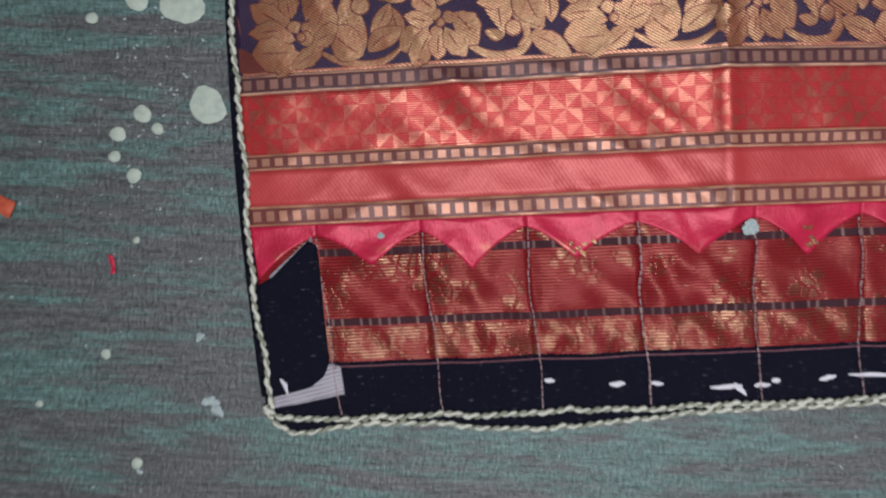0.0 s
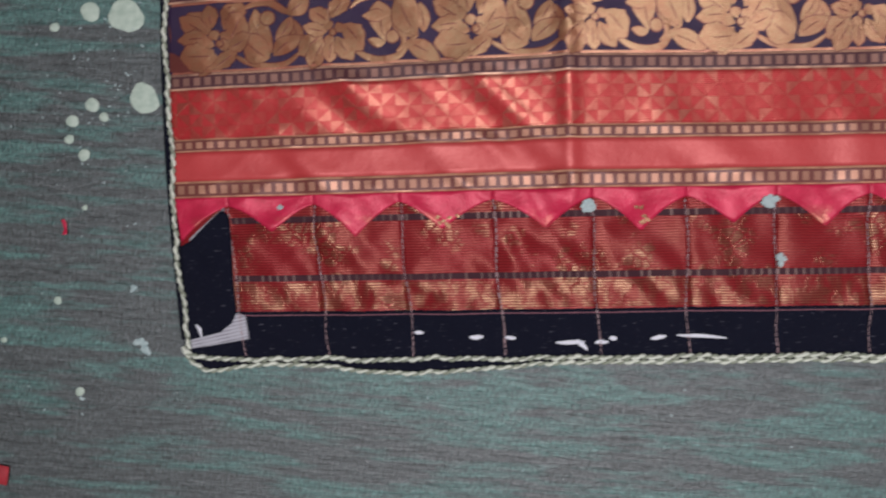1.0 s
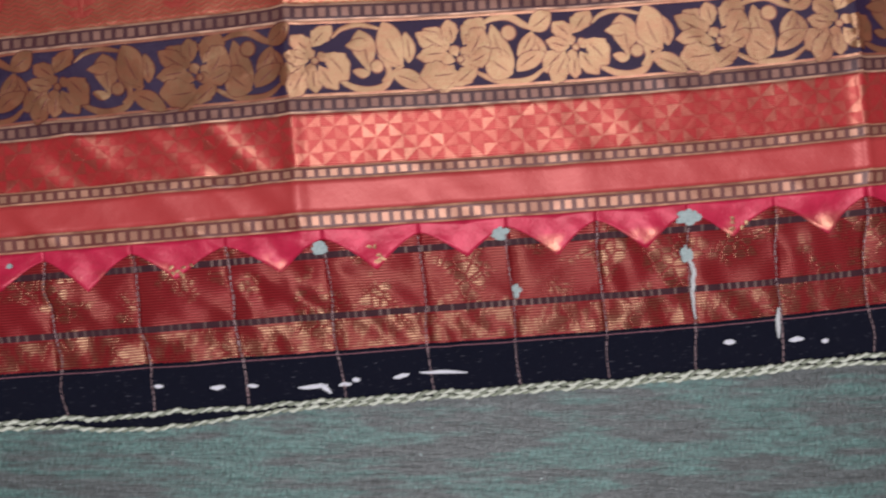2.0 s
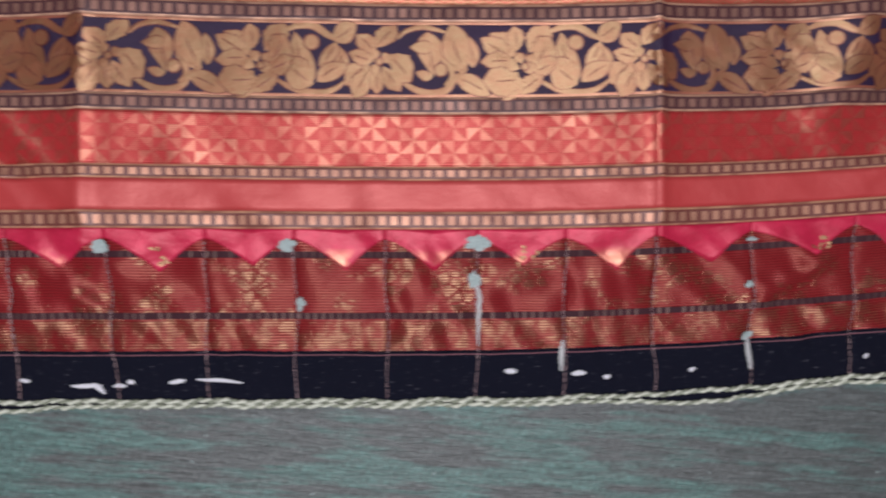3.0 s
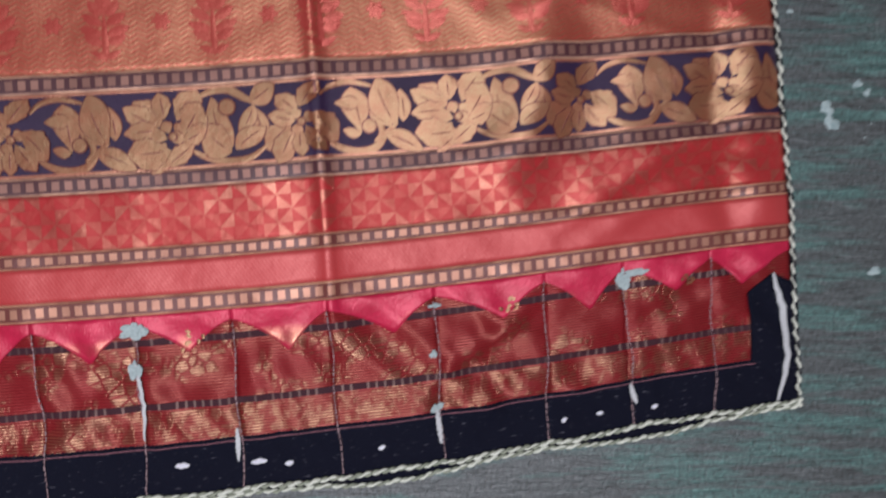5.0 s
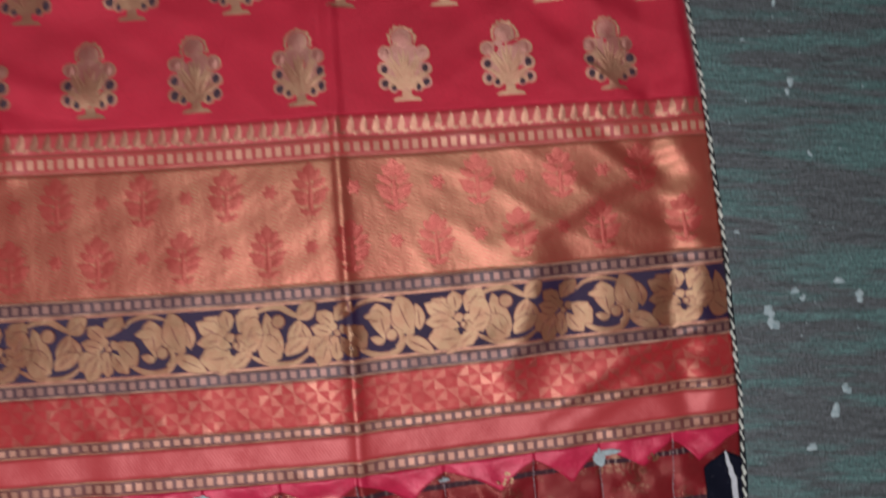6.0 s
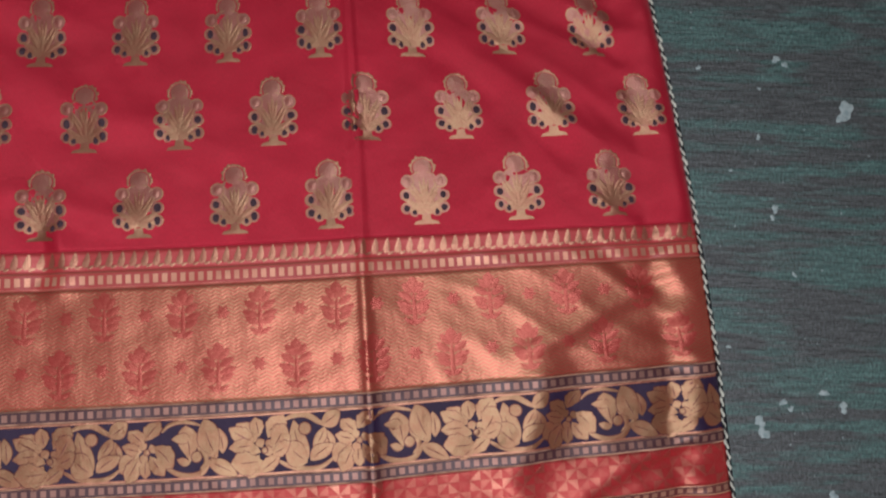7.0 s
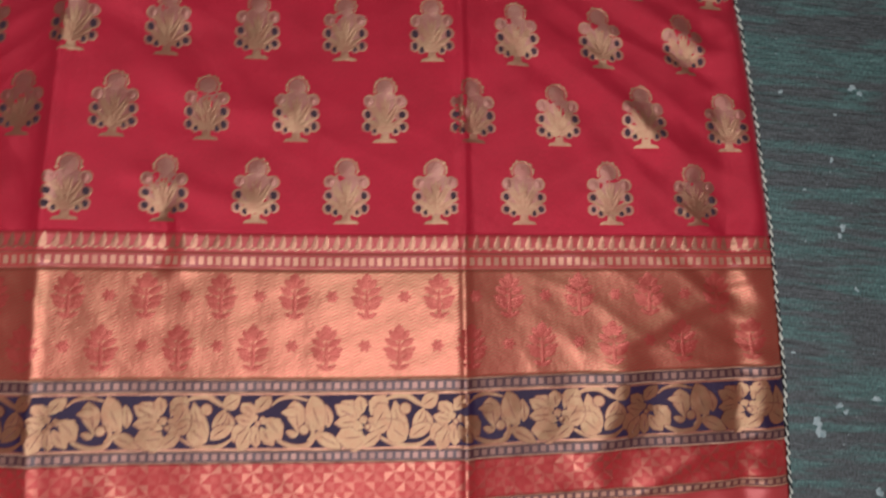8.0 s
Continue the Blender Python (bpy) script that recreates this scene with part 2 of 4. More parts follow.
def make_pink():
    """Hot pink satin with worn lighter patches and stray gold thread towards the points."""
    m, nt, b = material("hot_pink_satin")
    uv = cloth_uv(nt)
    patchy = remap(nt, calc(nt, "MULTIPLY_ADD", grain(nt, uv[0], 45.0, 4, 0.6), 0.8, calc(nt, "MULTIPLY", grain(nt, scaled(nt, uv[0], 700, 260), 1.0, 2), 0.3)), 0.38, 0.72)
    ground = blend(nt, patchy, (0.44, 0.008, 0.042), (0.64, 0.020, 0.080))
    stray = calc(nt, "MULTIPLY", remap(nt, uv[2], 0.157, 0.171, 1.0, 0.0), remap(nt, grain(nt, uv[0], 26.0, 3), 0.50, 0.62, 0.0, 0.65))
    zari(nt, b, uv, (0.74, 0.42, 0.26), ground, stray, 0.42, (0.46, 0.12))
    relief(nt, b, calc(nt, "ADD", grain(nt, scaled(nt, uv[0], 700, 300), 1.0), calc(nt, "MULTIPLY", grain(nt, uv[0], 70.0, 3), 2.0)), 0.0003)
    return m


PINK = make_pink()
ZIGZAG = make_zigzag()
GOLD_THREAD = make_gold("gold_thread", (0.48, 0.36, 0.205), (0.42, 0.11, 0.062), 0.68)
BUTTI_GOLD = make_gold("butti_gold_thread", (0.52, 0.375, 0.215), (0.40, 0.085, 0.062), 0.66)
PALE_GOLD = make_gold("pale_gold_edging", (0.72, 0.46, 0.29), (0.46, 0.10, 0.075), 0.58)
PLUM = make_silk("dark_plum_thread", (0.052, 0.018, 0.034), (0.030, 0.010, 0.018), 0.5, 0.1, 0.1)
DULL_GOLD = make_gold("dull_brown_gold_thread", (0.50, 0.34, 0.25), (0.40, 0.075, 0.068), 0.50)
GAP_THREAD = make_gold("brown_outline_thread", (0.34, 0.18, 0.12), (0.17, 0.036, 0.034), 0.3)
RED_MOTIF = make_gold("coral_red_thread", (0.55, 0.28, 0.17), (0.50, 0.050, 0.046), 0.26)
INDIGO_SILK = make_silk("indigo_silk", INDIGO, (0.020, 0.008, 0.034), 0.55, 0.05, 0.1)
LADDERS = [
    make_ladder("ladder_weave_low", BANDS[1], BANDS[2], (0.50, 0.25, 0.17), (0.15, 0.036, 0.030), (0.74, 0.38, 0.24)),
    make_ladder("ladder_weave_mid", BANDS[3], BANDS[4], (0.50, 0.25, 0.17), (0.14, 0.034, 0.030), (0.74, 0.38, 0.24)),
    make_ladder("ladder_weave_dark", BANDS[5], BANDS[6], (0.32, 0.165, 0.130), (0.070, 0.020, 0.026), (0.74, 0.42, 0.29)),
    make_ladder("ladder_weave_upper", BANDS[7], BANDS[8], (0.32, 0.165, 0.130), (0.070, 0.020, 0.026), (0.74, 0.42, 0.29)),
    make_ladder("ladder_weave_top", BANDS[9], BANDS[10], (0.66, 0.34, 0.22), (0.46, 0.055, 0.048), (0.56, 0.15, 0.11)),
]
PINWHEEL = make_pinwheel(BANDS[4], BANDS[5])
CORAL_SILK = make_coral_plain()
BROCADE = make_brocade()
NAVY = make_navy()
DASHED = make_dashed("dark_dashed_line", (0.30, 0.20, 0.18), (0.046, 0.014, 0.021))
THREAD = make_plain("pale_stitch_thread", (0.48, 0.35, 0.36), (0.20, 0.10, 0.11), 0.8, 900.0)
SEAM_THREAD = make_plain("dull_pink_seam_thread", (0.30, 0.12, 0.15), (0.14, 0.05, 0.07), 0.8, 500.0)
WHITE_THREAD = make_plain("white_stitch_thread", (0.66, 0.67, 0.68), (0.45, 0.46, 0.48), 0.8, 900.0)
CREAM = make_plain("cream_cord_cotton", (0.80, 0.82, 0.72), (0.54, 0.57, 0.48), 0.75, 700.0, 0.0005)
CREAM_DARK = make_plain("grey_olive_cord_cotton", (0.36, 0.39, 0.30), (0.20, 0.22, 0.17), 0.8, 700.0, 0.0005)
BLACK_CORD = make_plain("black_cord_cotton", (0.020, 0.020, 0.026), (0.006, 0.006, 0.008), 0.75, 700.0, 0.0004)
CHALK = make_plain("white_chalk", (0.80, 0.80, 0.86), (0.55, 0.55, 0.62), 0.9, 800.0)
TUFT = make_plain("pale_blue_grey_tuft", (0.46, 0.55, 0.55), (0.30, 0.37, 0.38), 0.85, 500.0, 0.0006)


def make_lining():
    m, nt, b = material("pale_grey_striped_lining")
    uv = cloth_uv(nt)
    line = calc(nt, "MULTIPLY", bars(nt, calc(nt, "SUBTRACT", uv[2], calc(nt, "MULTIPLY", uv[1], 0.22)), 0.0030, 0.26), remap(nt, grain(nt, uv[0], 70.0), 0.4, 0.6, 0.25, 0.9))
    put(nt, b.inputs["Base Color"], blend(nt, line, (0.52, 0.51, 0.57), (0.19, 0.17, 0.22)))
    b.inputs["Roughness"].default_value = 0.8
    weave_bump(nt, b, uv, 0.0003)
    return m


LINING = make_lining()
RED_PAPER = make_plain("dull_red_paper", (0.46, 0.03, 0.045), (0.30, 0.02, 0.03), 0.75, 90.0)
PAINT = make_plain("pale_green_white_paint", (0.50, 0.58, 0.50), (0.36, 0.45, 0.38), 0.6, 160.0, 0.0003)
PAINT_WHITE = make_plain("bluish_white_paint", (0.46, 0.55, 0.55), (0.24, 0.33, 0.34), 0.65, 160.0, 0.0003)
ORANGE = make_plain("orange_red_paper", (0.62, 0.13, 0.06), (0.42, 0.06, 0.03), 0.7, 120.0)
WALL = make_plain("off_white_wall_paint", (0.72, 0.71, 0.67), (0.64, 0.63, 0.60), 0.85, 6.0, 0.001)
CEMENT = make_plain("grey_cement", (0.30, 0.29, 0.28), (0.22, 0.22, 0.21), 0.85, 9.0, 0.001)


def make_mat():
    """Flat-woven mat: grey and teal yarn streaks running across, with a fine coarse weave."""
    m, nt, b = material("grey_teal_woven_yarn")
    p = object_xyz(nt)
    long = grain(nt, scaled(nt, p, 7.5, 70, 1), 1.0, 4, 0.65)
    wide = grain(nt, scaled(nt, p, 5.0, 23, 1), 1.0, 3, 0.6)
    rows = remap(nt, grain(nt, scaled(nt, p, 30, 240, 1), 1.0, 4, 0.7), 0.28, 0.72)
    knots = grain(nt, scaled(nt, p, 420, 170, 1), 1.0, 3, 0.75)
    teal = remap(nt, calc(nt, "ADD", calc(nt, "MULTIPLY", long, 0.5), calc(nt, "MULTIPLY", wide, 0.5)), 0.480, 0.550)
    base = blend(nt, rows, (0.021, 0.028, 0.030), (0.098, 0.113, 0.117))
    green = blend(nt, rows, (0.021, 0.070, 0.067), (0.098, 0.225, 0.203))
    colour = blend(nt, calc(nt, "MULTIPLY", teal, 0.82), base, green)
    dark = remap(nt, knots, 0.34, 0.66, 0.36, 1.66)
    mul = nt.nodes.new("ShaderNodeMix")
    mul.data_type, mul.blend_type = "RGBA", "MULTIPLY"
    mul.inputs[0].default_value = 1.0
    put(nt, mul.inputs[6], colour)
    grey = nt.nodes.new("ShaderNodeCombineXYZ")
    for i in range(3):
        put(nt, grey.inputs[i], dark)
    put(nt, mul.inputs[7], grey.outputs[0])
    put(nt, b.inputs["Base Color"], mul.outputs[2])
    b.inputs["Roughness"].default_value = 0.42
    b.inputs["Specular IOR Level"].default_value = 1.0
    relief(nt, b, calc(nt, "ADD", calc(nt, "MULTIPLY", knots, 1.3), rows), 0.0007)
    return m


YARN = make_mat()

# ---- shape of the cloth: u across, v along, in metres on the cloth ----
U0, U1, V1 = 0.015, 1.1751, 1.02
LEAN = (-0.2006, 0.147, 0.1985, -0.2651)
SWAY = (0.0783, -0.0171, 0.0515, -0.0074, 0.1062, -0.3796, -0.1185, -1.1751, -0.1447, 0.9845, 0.0992, 2.4208)
LINE_FOOT = (0.0641, 0.1373, 0.2092, 0.2859, 0.3654, 0.4388, 0.5119, 0.5868, 0.6598, 0.7325, 0.8076, 0.8874, 0.9704, 1.0402, 1.1062)
LINE_HEAD = (0.0619, 0.1346, 0.2070, 0.2842, 0.3645, 0.4423, 0.5141, 0.5878, 0.6626, 0.7342, 0.8064, 0.8878, 0.9735, 1.0357, 1.1048)
TIPS = (0.0172, 0.0988, 0.1682, 0.2408, 0.3270, 0.4048, 0.4799, 0.5549, 0.6274, 0.7000, 0.7762, 0.8552, 0.9408, 1.0085, 1.0776, 1.1316)
CREASES = ((0.811, 0.0036, 0.0036, 1), (0.348, 0.0020, 0.0060, -1))
WRINKLES = (
    (0.98, 0.23, 1.17, 0.30, 0.010, 0.0045),
    (0.95, 0.40, 1.12, 0.46, 0.011, 0.0034), (0.88, 0.10, 0.96, 0.17, 0.008, 0.0050),
    (1.05, 0.51, 1.14, 0.46, 0.010, -0.0030), (0.90, 0.78, 1.10, 0.62, 0.018, 0.0060),
    (0.98, 0.86, 1.15, 0.74, 0.016, 0.0050), (0.09, 0.24, 0.16, 0.19, 0.010, 0.0035),
    (0.15, 0.29, 0.26, 0.21, 0.012, 0.0040), (0.09, 0.16, 0.24, 0.11, 0.009, 0.0040),
    (0.26, 0.29, 0.36, 0.20, 0.012, 0.0035), (0.42, 0.60, 0.60, 0.57, 0.014, 0.0035),
    (0.470, 0.49, 0.480, 0.57, 0.014, -0.0054), (0.40, 0.25, 0.52, 0.19, 0.014, 0.0025),
    (0.565, 0.250, 0.600, 0.175, 0.018, 0.0020), (0.45, 0.72, 0.62, 0.66, 0.020, 0.0040), (0.30, 0.86, 0.52, 0.78, 0.022, 0.0040),
    (0.940, 0.26, 1.005, 0.40, 0.027, 0.0090), (1.01, 0.215, 1.16, 0.262, 0.012, 0.0045),
)


def spread(u, v):
    """Where a point of the cloth lies on the mat."""
    x = u + v * (LEAN[0] + LEAN[1] * u) + v * v * (LEAN[2] + LEAN[3] * u)
    d = x - 0.6
    y = v + sum(d ** (i + 1) * (SWAY[2 * i] + SWAY[2 * i + 1] * (v - 0.3)) for i in range(6))
    return x, y


def smooth(x, lo, hi):
    t = np.clip((x - lo) / (hi - lo), 0, 1)
    return t * t * (3 - 2 * t)


def rise(u, v):
    """Height of the cloth over the mat: folds, creases and wrinkles."""
    z = 0.0042 + 0.0012 * np.sin(9.1 * u + 5.0 * v) * np.sin(7.3 * v - 3.0 * u + 1.0)
    z = z + 0.0007 * np.sin(31 * u + 17 * v + 0.7) * np.sin(23 * v - 19 * u)
    z = z + 0.0004 * np.sin(83 * u - 61 * v) * np.sin(47 * u + 71 * v + 2.0)
    for at, high, wide, side in CREASES:
        # a pressed ridge that falls away steeply to one side
        d = (u - at - 0.006 * (v - 0.3)) * side
        z = z + smooth(v, 0.14, 0.20) * (high * np.exp(-((d / wide) ** 2)) + 0.0042 * np.where(d < 0, np.exp(np.minimum(d, 0) / 0.15), np.exp(-np.maximum(d, 0) / 0.021)) - 0.12 * high * np.exp(-(((d + 0.014) / 0.008) ** 2)))
    for at, high, wide in ((0.811, 0.0080, 0.085), (0.350, 0.0115, 0.098)):
        z = z + high * np.exp(-np.abs(u - at - 0.006 * (v - 0.3)) / wide) * smooth(v, 0.08, 0.22)
    z = z + 0.005 * smooth(u, 0.90, 1.02) * smooth(v, 0.05, 0.25) * (1 - smooth(u, 1.06, 1.175))
    # the seam along the edge gathers the cloth: a trough, a ridge and puckers running in from it
    tugged = (1 - smooth(v, 0.53, 0.58)) * smooth(v, 0.16, 0.22) * (0.65 + 0.35 * np.sin(41 * v + 1.5 * np.sin(23 * v)))
    at = 1.118 + 0.004 * np.sin(38 * v)
    z = z + tugged * (0.0034 * np.exp(-(((u - at - 0.030) / 0.016) ** 2)) - 0.0024 * np.exp(-(((u - at) / 0.009) ** 2)))
    gather = smooth(u, 1.06, 1.125) * smooth(v, 0.20, 0.26)
    z = z + gather * (1 - 0.6 * smooth(v, 0.53, 0.58)) * (0.0012 * np.sin(2 * np.pi * v / 0.064 + 3.2 * np.sin(17 * v) + 34 * (u - 1.12)) + 0.0006 * np.sin(2 * np.pi * v / 0.029 - 60 * (u - 1.12) + 4.0 * np.sin(23 * v + 1)))
    loose = 0.25 + 0.75 * np.maximum(1 - smooth(u, 0.28, 0.40), 0.55 * smooth(u, 0.84, 0.95)) + 0.6 * (1 - smooth(v, 0.16, 0.22))
    bendy = 0.35 * np.sin(13 * u + 9 * v) + 0.25 * np.sin(29 * v - 11 * u + 1.3)
    for along, across, phase, high in ((38.0, 66.0, 0.4, 0.0011), (57.0, 49.0, 2.1, 0.0008), (-52.0, 83.0, 1.2, 0.0004), (92.0, 118.0, 0.9, 0.0002)):
        fold = np.abs(np.sin(along * u + across * v + phase + 2.2 * bendy))
        mask = 0.5 + 0.5 * np.sin(11 * u * (1 + phase / 5) + 17 * v + 3 * phase)
        z = z + loose * mask * high * (1 - fold) ** 1.6 * 2.0
    for ua, va, ub, vb, wide, high in WRINKLES:
        lu, lv = ub - ua, vb - va
        length = math.hypot(lu, lv)
        along = ((u - ua) * lu + (v - va) * lv) / length / length
        off = ((u - ua) * -lv + (v - va) * lu) / length + 0.006 * np.sin(along * 5 + ua * 40)
        body = smooth(along, -0.15, 0.25) * (1 - smooth(along, 0.75, 1.15))
        z = z + 0.85 * high * body * (np.exp(-((off / wide) ** 2)) - 0.6 * np.exp(-(((off + 1.5 * wide) / wide) ** 2)))
    tuck = smooth(v, 0.040, 0.06) * (1 - smooth(v, 0.165, 0.185))
    for foot, head in zip(LINE_FOOT, LINE_HEAD):
        at = foot + (head - foot) * (v - 0.05) / 0.13
        z = z - 0.0011 * tuck * np.exp(-(((u - at) / 0.0045) ** 2)) + 0.0006 * tuck * np.exp(-(((u - at - 0.013) / 0.008) ** 2))
    ruck = (1 - smooth(v, 0.16, 0.20)) * smooth(v, 0.03, 0.06)
    z = z + ruck * (0.0021 * np.sin(96 * u + 44 * v + 2.2 * np.sin(23 * u + 31 * v)) * np.sin(31 * u + 47 * v) + 0.0015 * np.sin(57 * u - 84 * v + 1.8 * np.sin(17 * u - 40 * v)) + 0.0006 * np.sin(171 * u + 66 * v + 3.0 * np.sin(41 * u)))
    edge = np.minimum(np.minimum(u - U0 + 0.02, U1 + 0.02 - u), v - V_OUT + 0.012)
    curl = 0.0075 * smooth(u, 1.120, 1.160) * (1 - smooth(u, 1.163, 1.180)) * (0.75 + 0.25 * np.sin(44 * v + 2 * np.sin(15 * v))) * smooth(v, 0.17, 0.24)
    return 0.0016 + np.maximum(z - 0.0016, 0.0004) * smooth(edge, 0.0, 0.06) + curl


def drape(u, v, lift=0.0):
    u, v = np.asarray(u, float), np.asarray(v, float)
    x, y = spread(u, v)
    return np.stack([x, y, rise(u, v) + lift], -1)


def raw_mesh(name, points, faces, mat, uv=None, flat=False):
    me = bpy.data.meshes.new(name)
    me.from_pydata([tuple(map(float, p)) for p in points], [], faces)
    if uv is not None:
        layer = me.uv_layers.new(name="cloth")
        index = np.empty(len(me.loops), dtype=np.int32)
        me.loops.foreach_get("vertex_index", index)
        layer.data.foreach_set("uv", np.asarray(uv, np.float32)[index].ravel())
    me.materials.append(mat)
    if not flat:
        me.polygons.foreach_set("use_smooth", [True] * len(me.polygons))
    me.update()
    return me


def child(name, me, parent, label=""):
    ob = new(name, me)
    ob.parent = parent
    return tagged(ob, label)


def strip(name, u0, u1, low, high, mat, parent, label="", lift=0.0, du=0.004, dv=0.004, thick=0.0007):
    """A panel of the cloth between u0 and u1; low and high are numbers or functions of u."""
    nu = max(2, int(round((u1 - u0) / du)) + 1)
    us = np.linspace(u0, u1, nu)
    lo = low(us) if callable(low) else np.full(nu, low)
    hi = high(us) if callable(high) else np.full(nu, high)
    nv = max(2, int(round(float((hi - lo).max()) / dv)) + 1)
    f = np.linspace(0, 1, nv)[:, None]
    V = lo[None] * (1 - f) + hi[None] * f
    U = np.broadcast_to(us, V.shape)
    pts = drape(U, V, lift).reshape(-1, 3)
    q = np.arange(nu * nv).reshape(nv, nu)
    faces = np.stack([q[:-1, :-1], q[:-1, 1:], q[1:, 1:], q[1:, :-1]], -1).reshape(-1, 4).tolist()
    me = raw_mesh(name, pts, faces, mat, np.stack([U.ravel(), V.ravel()], -1))
    ob = child(name, me, parent, label)
    if thick:
        mod = ob.modifiers.new("thickness", "SOLIDIFY")
        mod.thickness, mod.offset = thick, -1
    return ob


class Inlay:
    """Gathers small shapes given on the cloth and lays them on it as one low-relief mesh."""

    def __init__(self):
        self.uv, self.lift, self.faces = [], [], []

    def shape(self, ring, centre=None, dome=0.00022, base=0.0003):
        ring = np.asarray(ring, float)
        mid = ring.mean(0) if centre is None else np.asarray(centre, float)
        if mid[0] < U0 + 0.004 or mid[0] > U1 - 0.004:
            return
        n, k = len(ring), len(self.uv)
        ring[:, 0] = np.clip(ring[:, 0], U0 + 0.002, U1 - 0.003)
        inner = mid + (ring - mid) * 0.55
        self.uv += [tuple(p) for p in ring] + [tuple(p) for p in inner] + [tuple(mid)]
        self.lift += [base] * n + [base + dome * 0.8] * n + [base + dome] * 1
        for i in range(n):
            j = (i + 1) % n
            self.faces += [(k + i, k + j, k + n + j, k + n + i), (k + n + i, k + n + j, k + 2 * n)]

    def petal(self, x, y, turn, length, width, bend=0.0, point=0.6, n=7, sharp=0.6, teeth=0):
        """A leaf or petal from its root, turn in degrees from +u."""
        a = radians(turn)
        t = np.linspace(0, 1, n)
        half = 0.5 * width * np.sin(np.pi * t ** point) ** sharp
        if teeth:
            half = half * (0.86 + 0.20 * np.mod(t * teeth, 1.0))
        cx, cy = t * length, bend * length * t * t
        ring = np.concatenate([np.stack([cx, cy + half], -1), np.stack([cx, cy - half], -1)[-2:0:-1]])
        c, s = math.cos(a), math.sin(a)
        ring = ring @ np.array([[c, s], [-s, c]]) + (x, y)
        self.shape(ring[::-1])

    def disc(self, x, y, rx, ry, n=12, dome=0.0005, base=0.0003):
        a = np.linspace(0, 2 * np.pi, n, endpoint=False)
        self.shape(np.stack([x + rx * np.cos(a), y + ry * np.sin(a)], -1), dome=dome, base=base)

    def ribbon(self, pts, width, taper=True, base=0.0003):
        """A narrow band along a line on the cloth."""
        p = np.asarray(pts, float)
        d = np.gradient(p, axis=0)
        d /= np.linalg.norm(d, axis=1)[:, None] + 1e-9
        nrm = np.stack([-d[:, 1], d[:, 0]], -1)
        t = np.linspace(0, 1, len(p))[:, None]
        half = 0.5 * width * (np.sin(np.pi * (0.12 + 0.76 * t)) if taper else 1.0)
        if p[:, 0].min() < U0 + 0.002 or p[:, 0].max() > U1 - 0.002:
            return
        k, n = len(self.uv), len(p)
        self.uv += [tuple(q) for q in p + nrm * half] + [tuple(q) for q in p] + [tuple(q) for q in p - nrm * half]
        self.lift += [base] * n + [base + 0.0002] * n + [base] * n
        for i in range(n - 1):
            for o in (0, n):
                self.faces.append((k + o + i, k + o + n + i, k + o + n + i + 1, k + o + i + 1))

    def lay(self, name, mat, parent, label="", lift=0.0):
        if not self.faces:
            return None
        uv = np.array(self.uv)
        pts = drape(uv[:, 0], uv[:, 1], np.array(self.lift) + lift)
        return child(name, raw_mesh(name, pts, self.faces, mat, uv), parent, label)


def arc(x, y, r, a0, a1, n=9, ry=None):
    a = np.radians(np.linspace(a0, a1, n))
    return np.stack([x + r * np.cos(a), y + (ry or r) * np.sin(a)], -1)


def box(bm, x0, y0, z0, x1, y1, z1):
    r = bmesh.ops.create_cube(bm, size=1.0)
    for vert in r["verts"]:
        vert.co = Vector(((x0 + x1) / 2 + vert.co.x * (x1 - x0), (y0 + y1) / 2 + vert.co.y * (y1 - y0), (z0 + z1) / 2 + vert.co.z * (z1 - z0)))


def setting(name, dims, mat, label, category):
    bm = bmesh.new()
    box(bm, *dims)
    me = bpy.data.meshes.new(name)
    bm.to_mesh(me)
    bm.free()
    me.materials.append(mat)
    return tagged(new(name, me), label, category, kind="structure")


# ---- the room ----
setting("floor", (-1.7, -1.9, -0.106, 2.7, 2.5, -0.006), CEMENT, "plain grey cement room floor", "floor")
setting("wall_west", (-1.8, -1.9, -0.106, -1.7, 2.5, 2.6), WALL, "plain off-white painted wall", "wall")
setting("wall_east", (2.7, -1.9, -0.106, 2.8, 2.5, 2.6), WALL, "plain off-white painted wall", "wall")
setting("wall_south", (-1.8, -2.0, -0.106, 2.8, -1.9, 2.6), WALL, "plain off-white painted wall", "wall")
setting("wall_north", (-1.8, 2.5, -0.106, 2.8, 2.6, 2.6), WALL, "plain off-white painted wall", "wall")
setting("ceiling", (-1.8, -2.0, 2.6, 2.8, 2.6, 2.7), WALL, "plain off-white ceiling", "ceiling")

# ---- the mat and its stains ----


def build_mat():
    bm = bmesh.new()
    box(bm, -0.9, -0.8, -0.006, 2.0, 1.7, 0.0)
    bmesh.ops.bevel(bm, geom=[e for e in bm.edges], offset=0.002, segments=2, affect="EDGES")
    me = bpy.data.meshes.new("floor_mat")
    bm.to_mesh(me)
    bm.free()
    me.materials.append(YARN)
    return tagged(new("floor_mat", me), "grey and teal streaked woven floor mat spattered with pale paint", "mat")


MAT = build_mat()


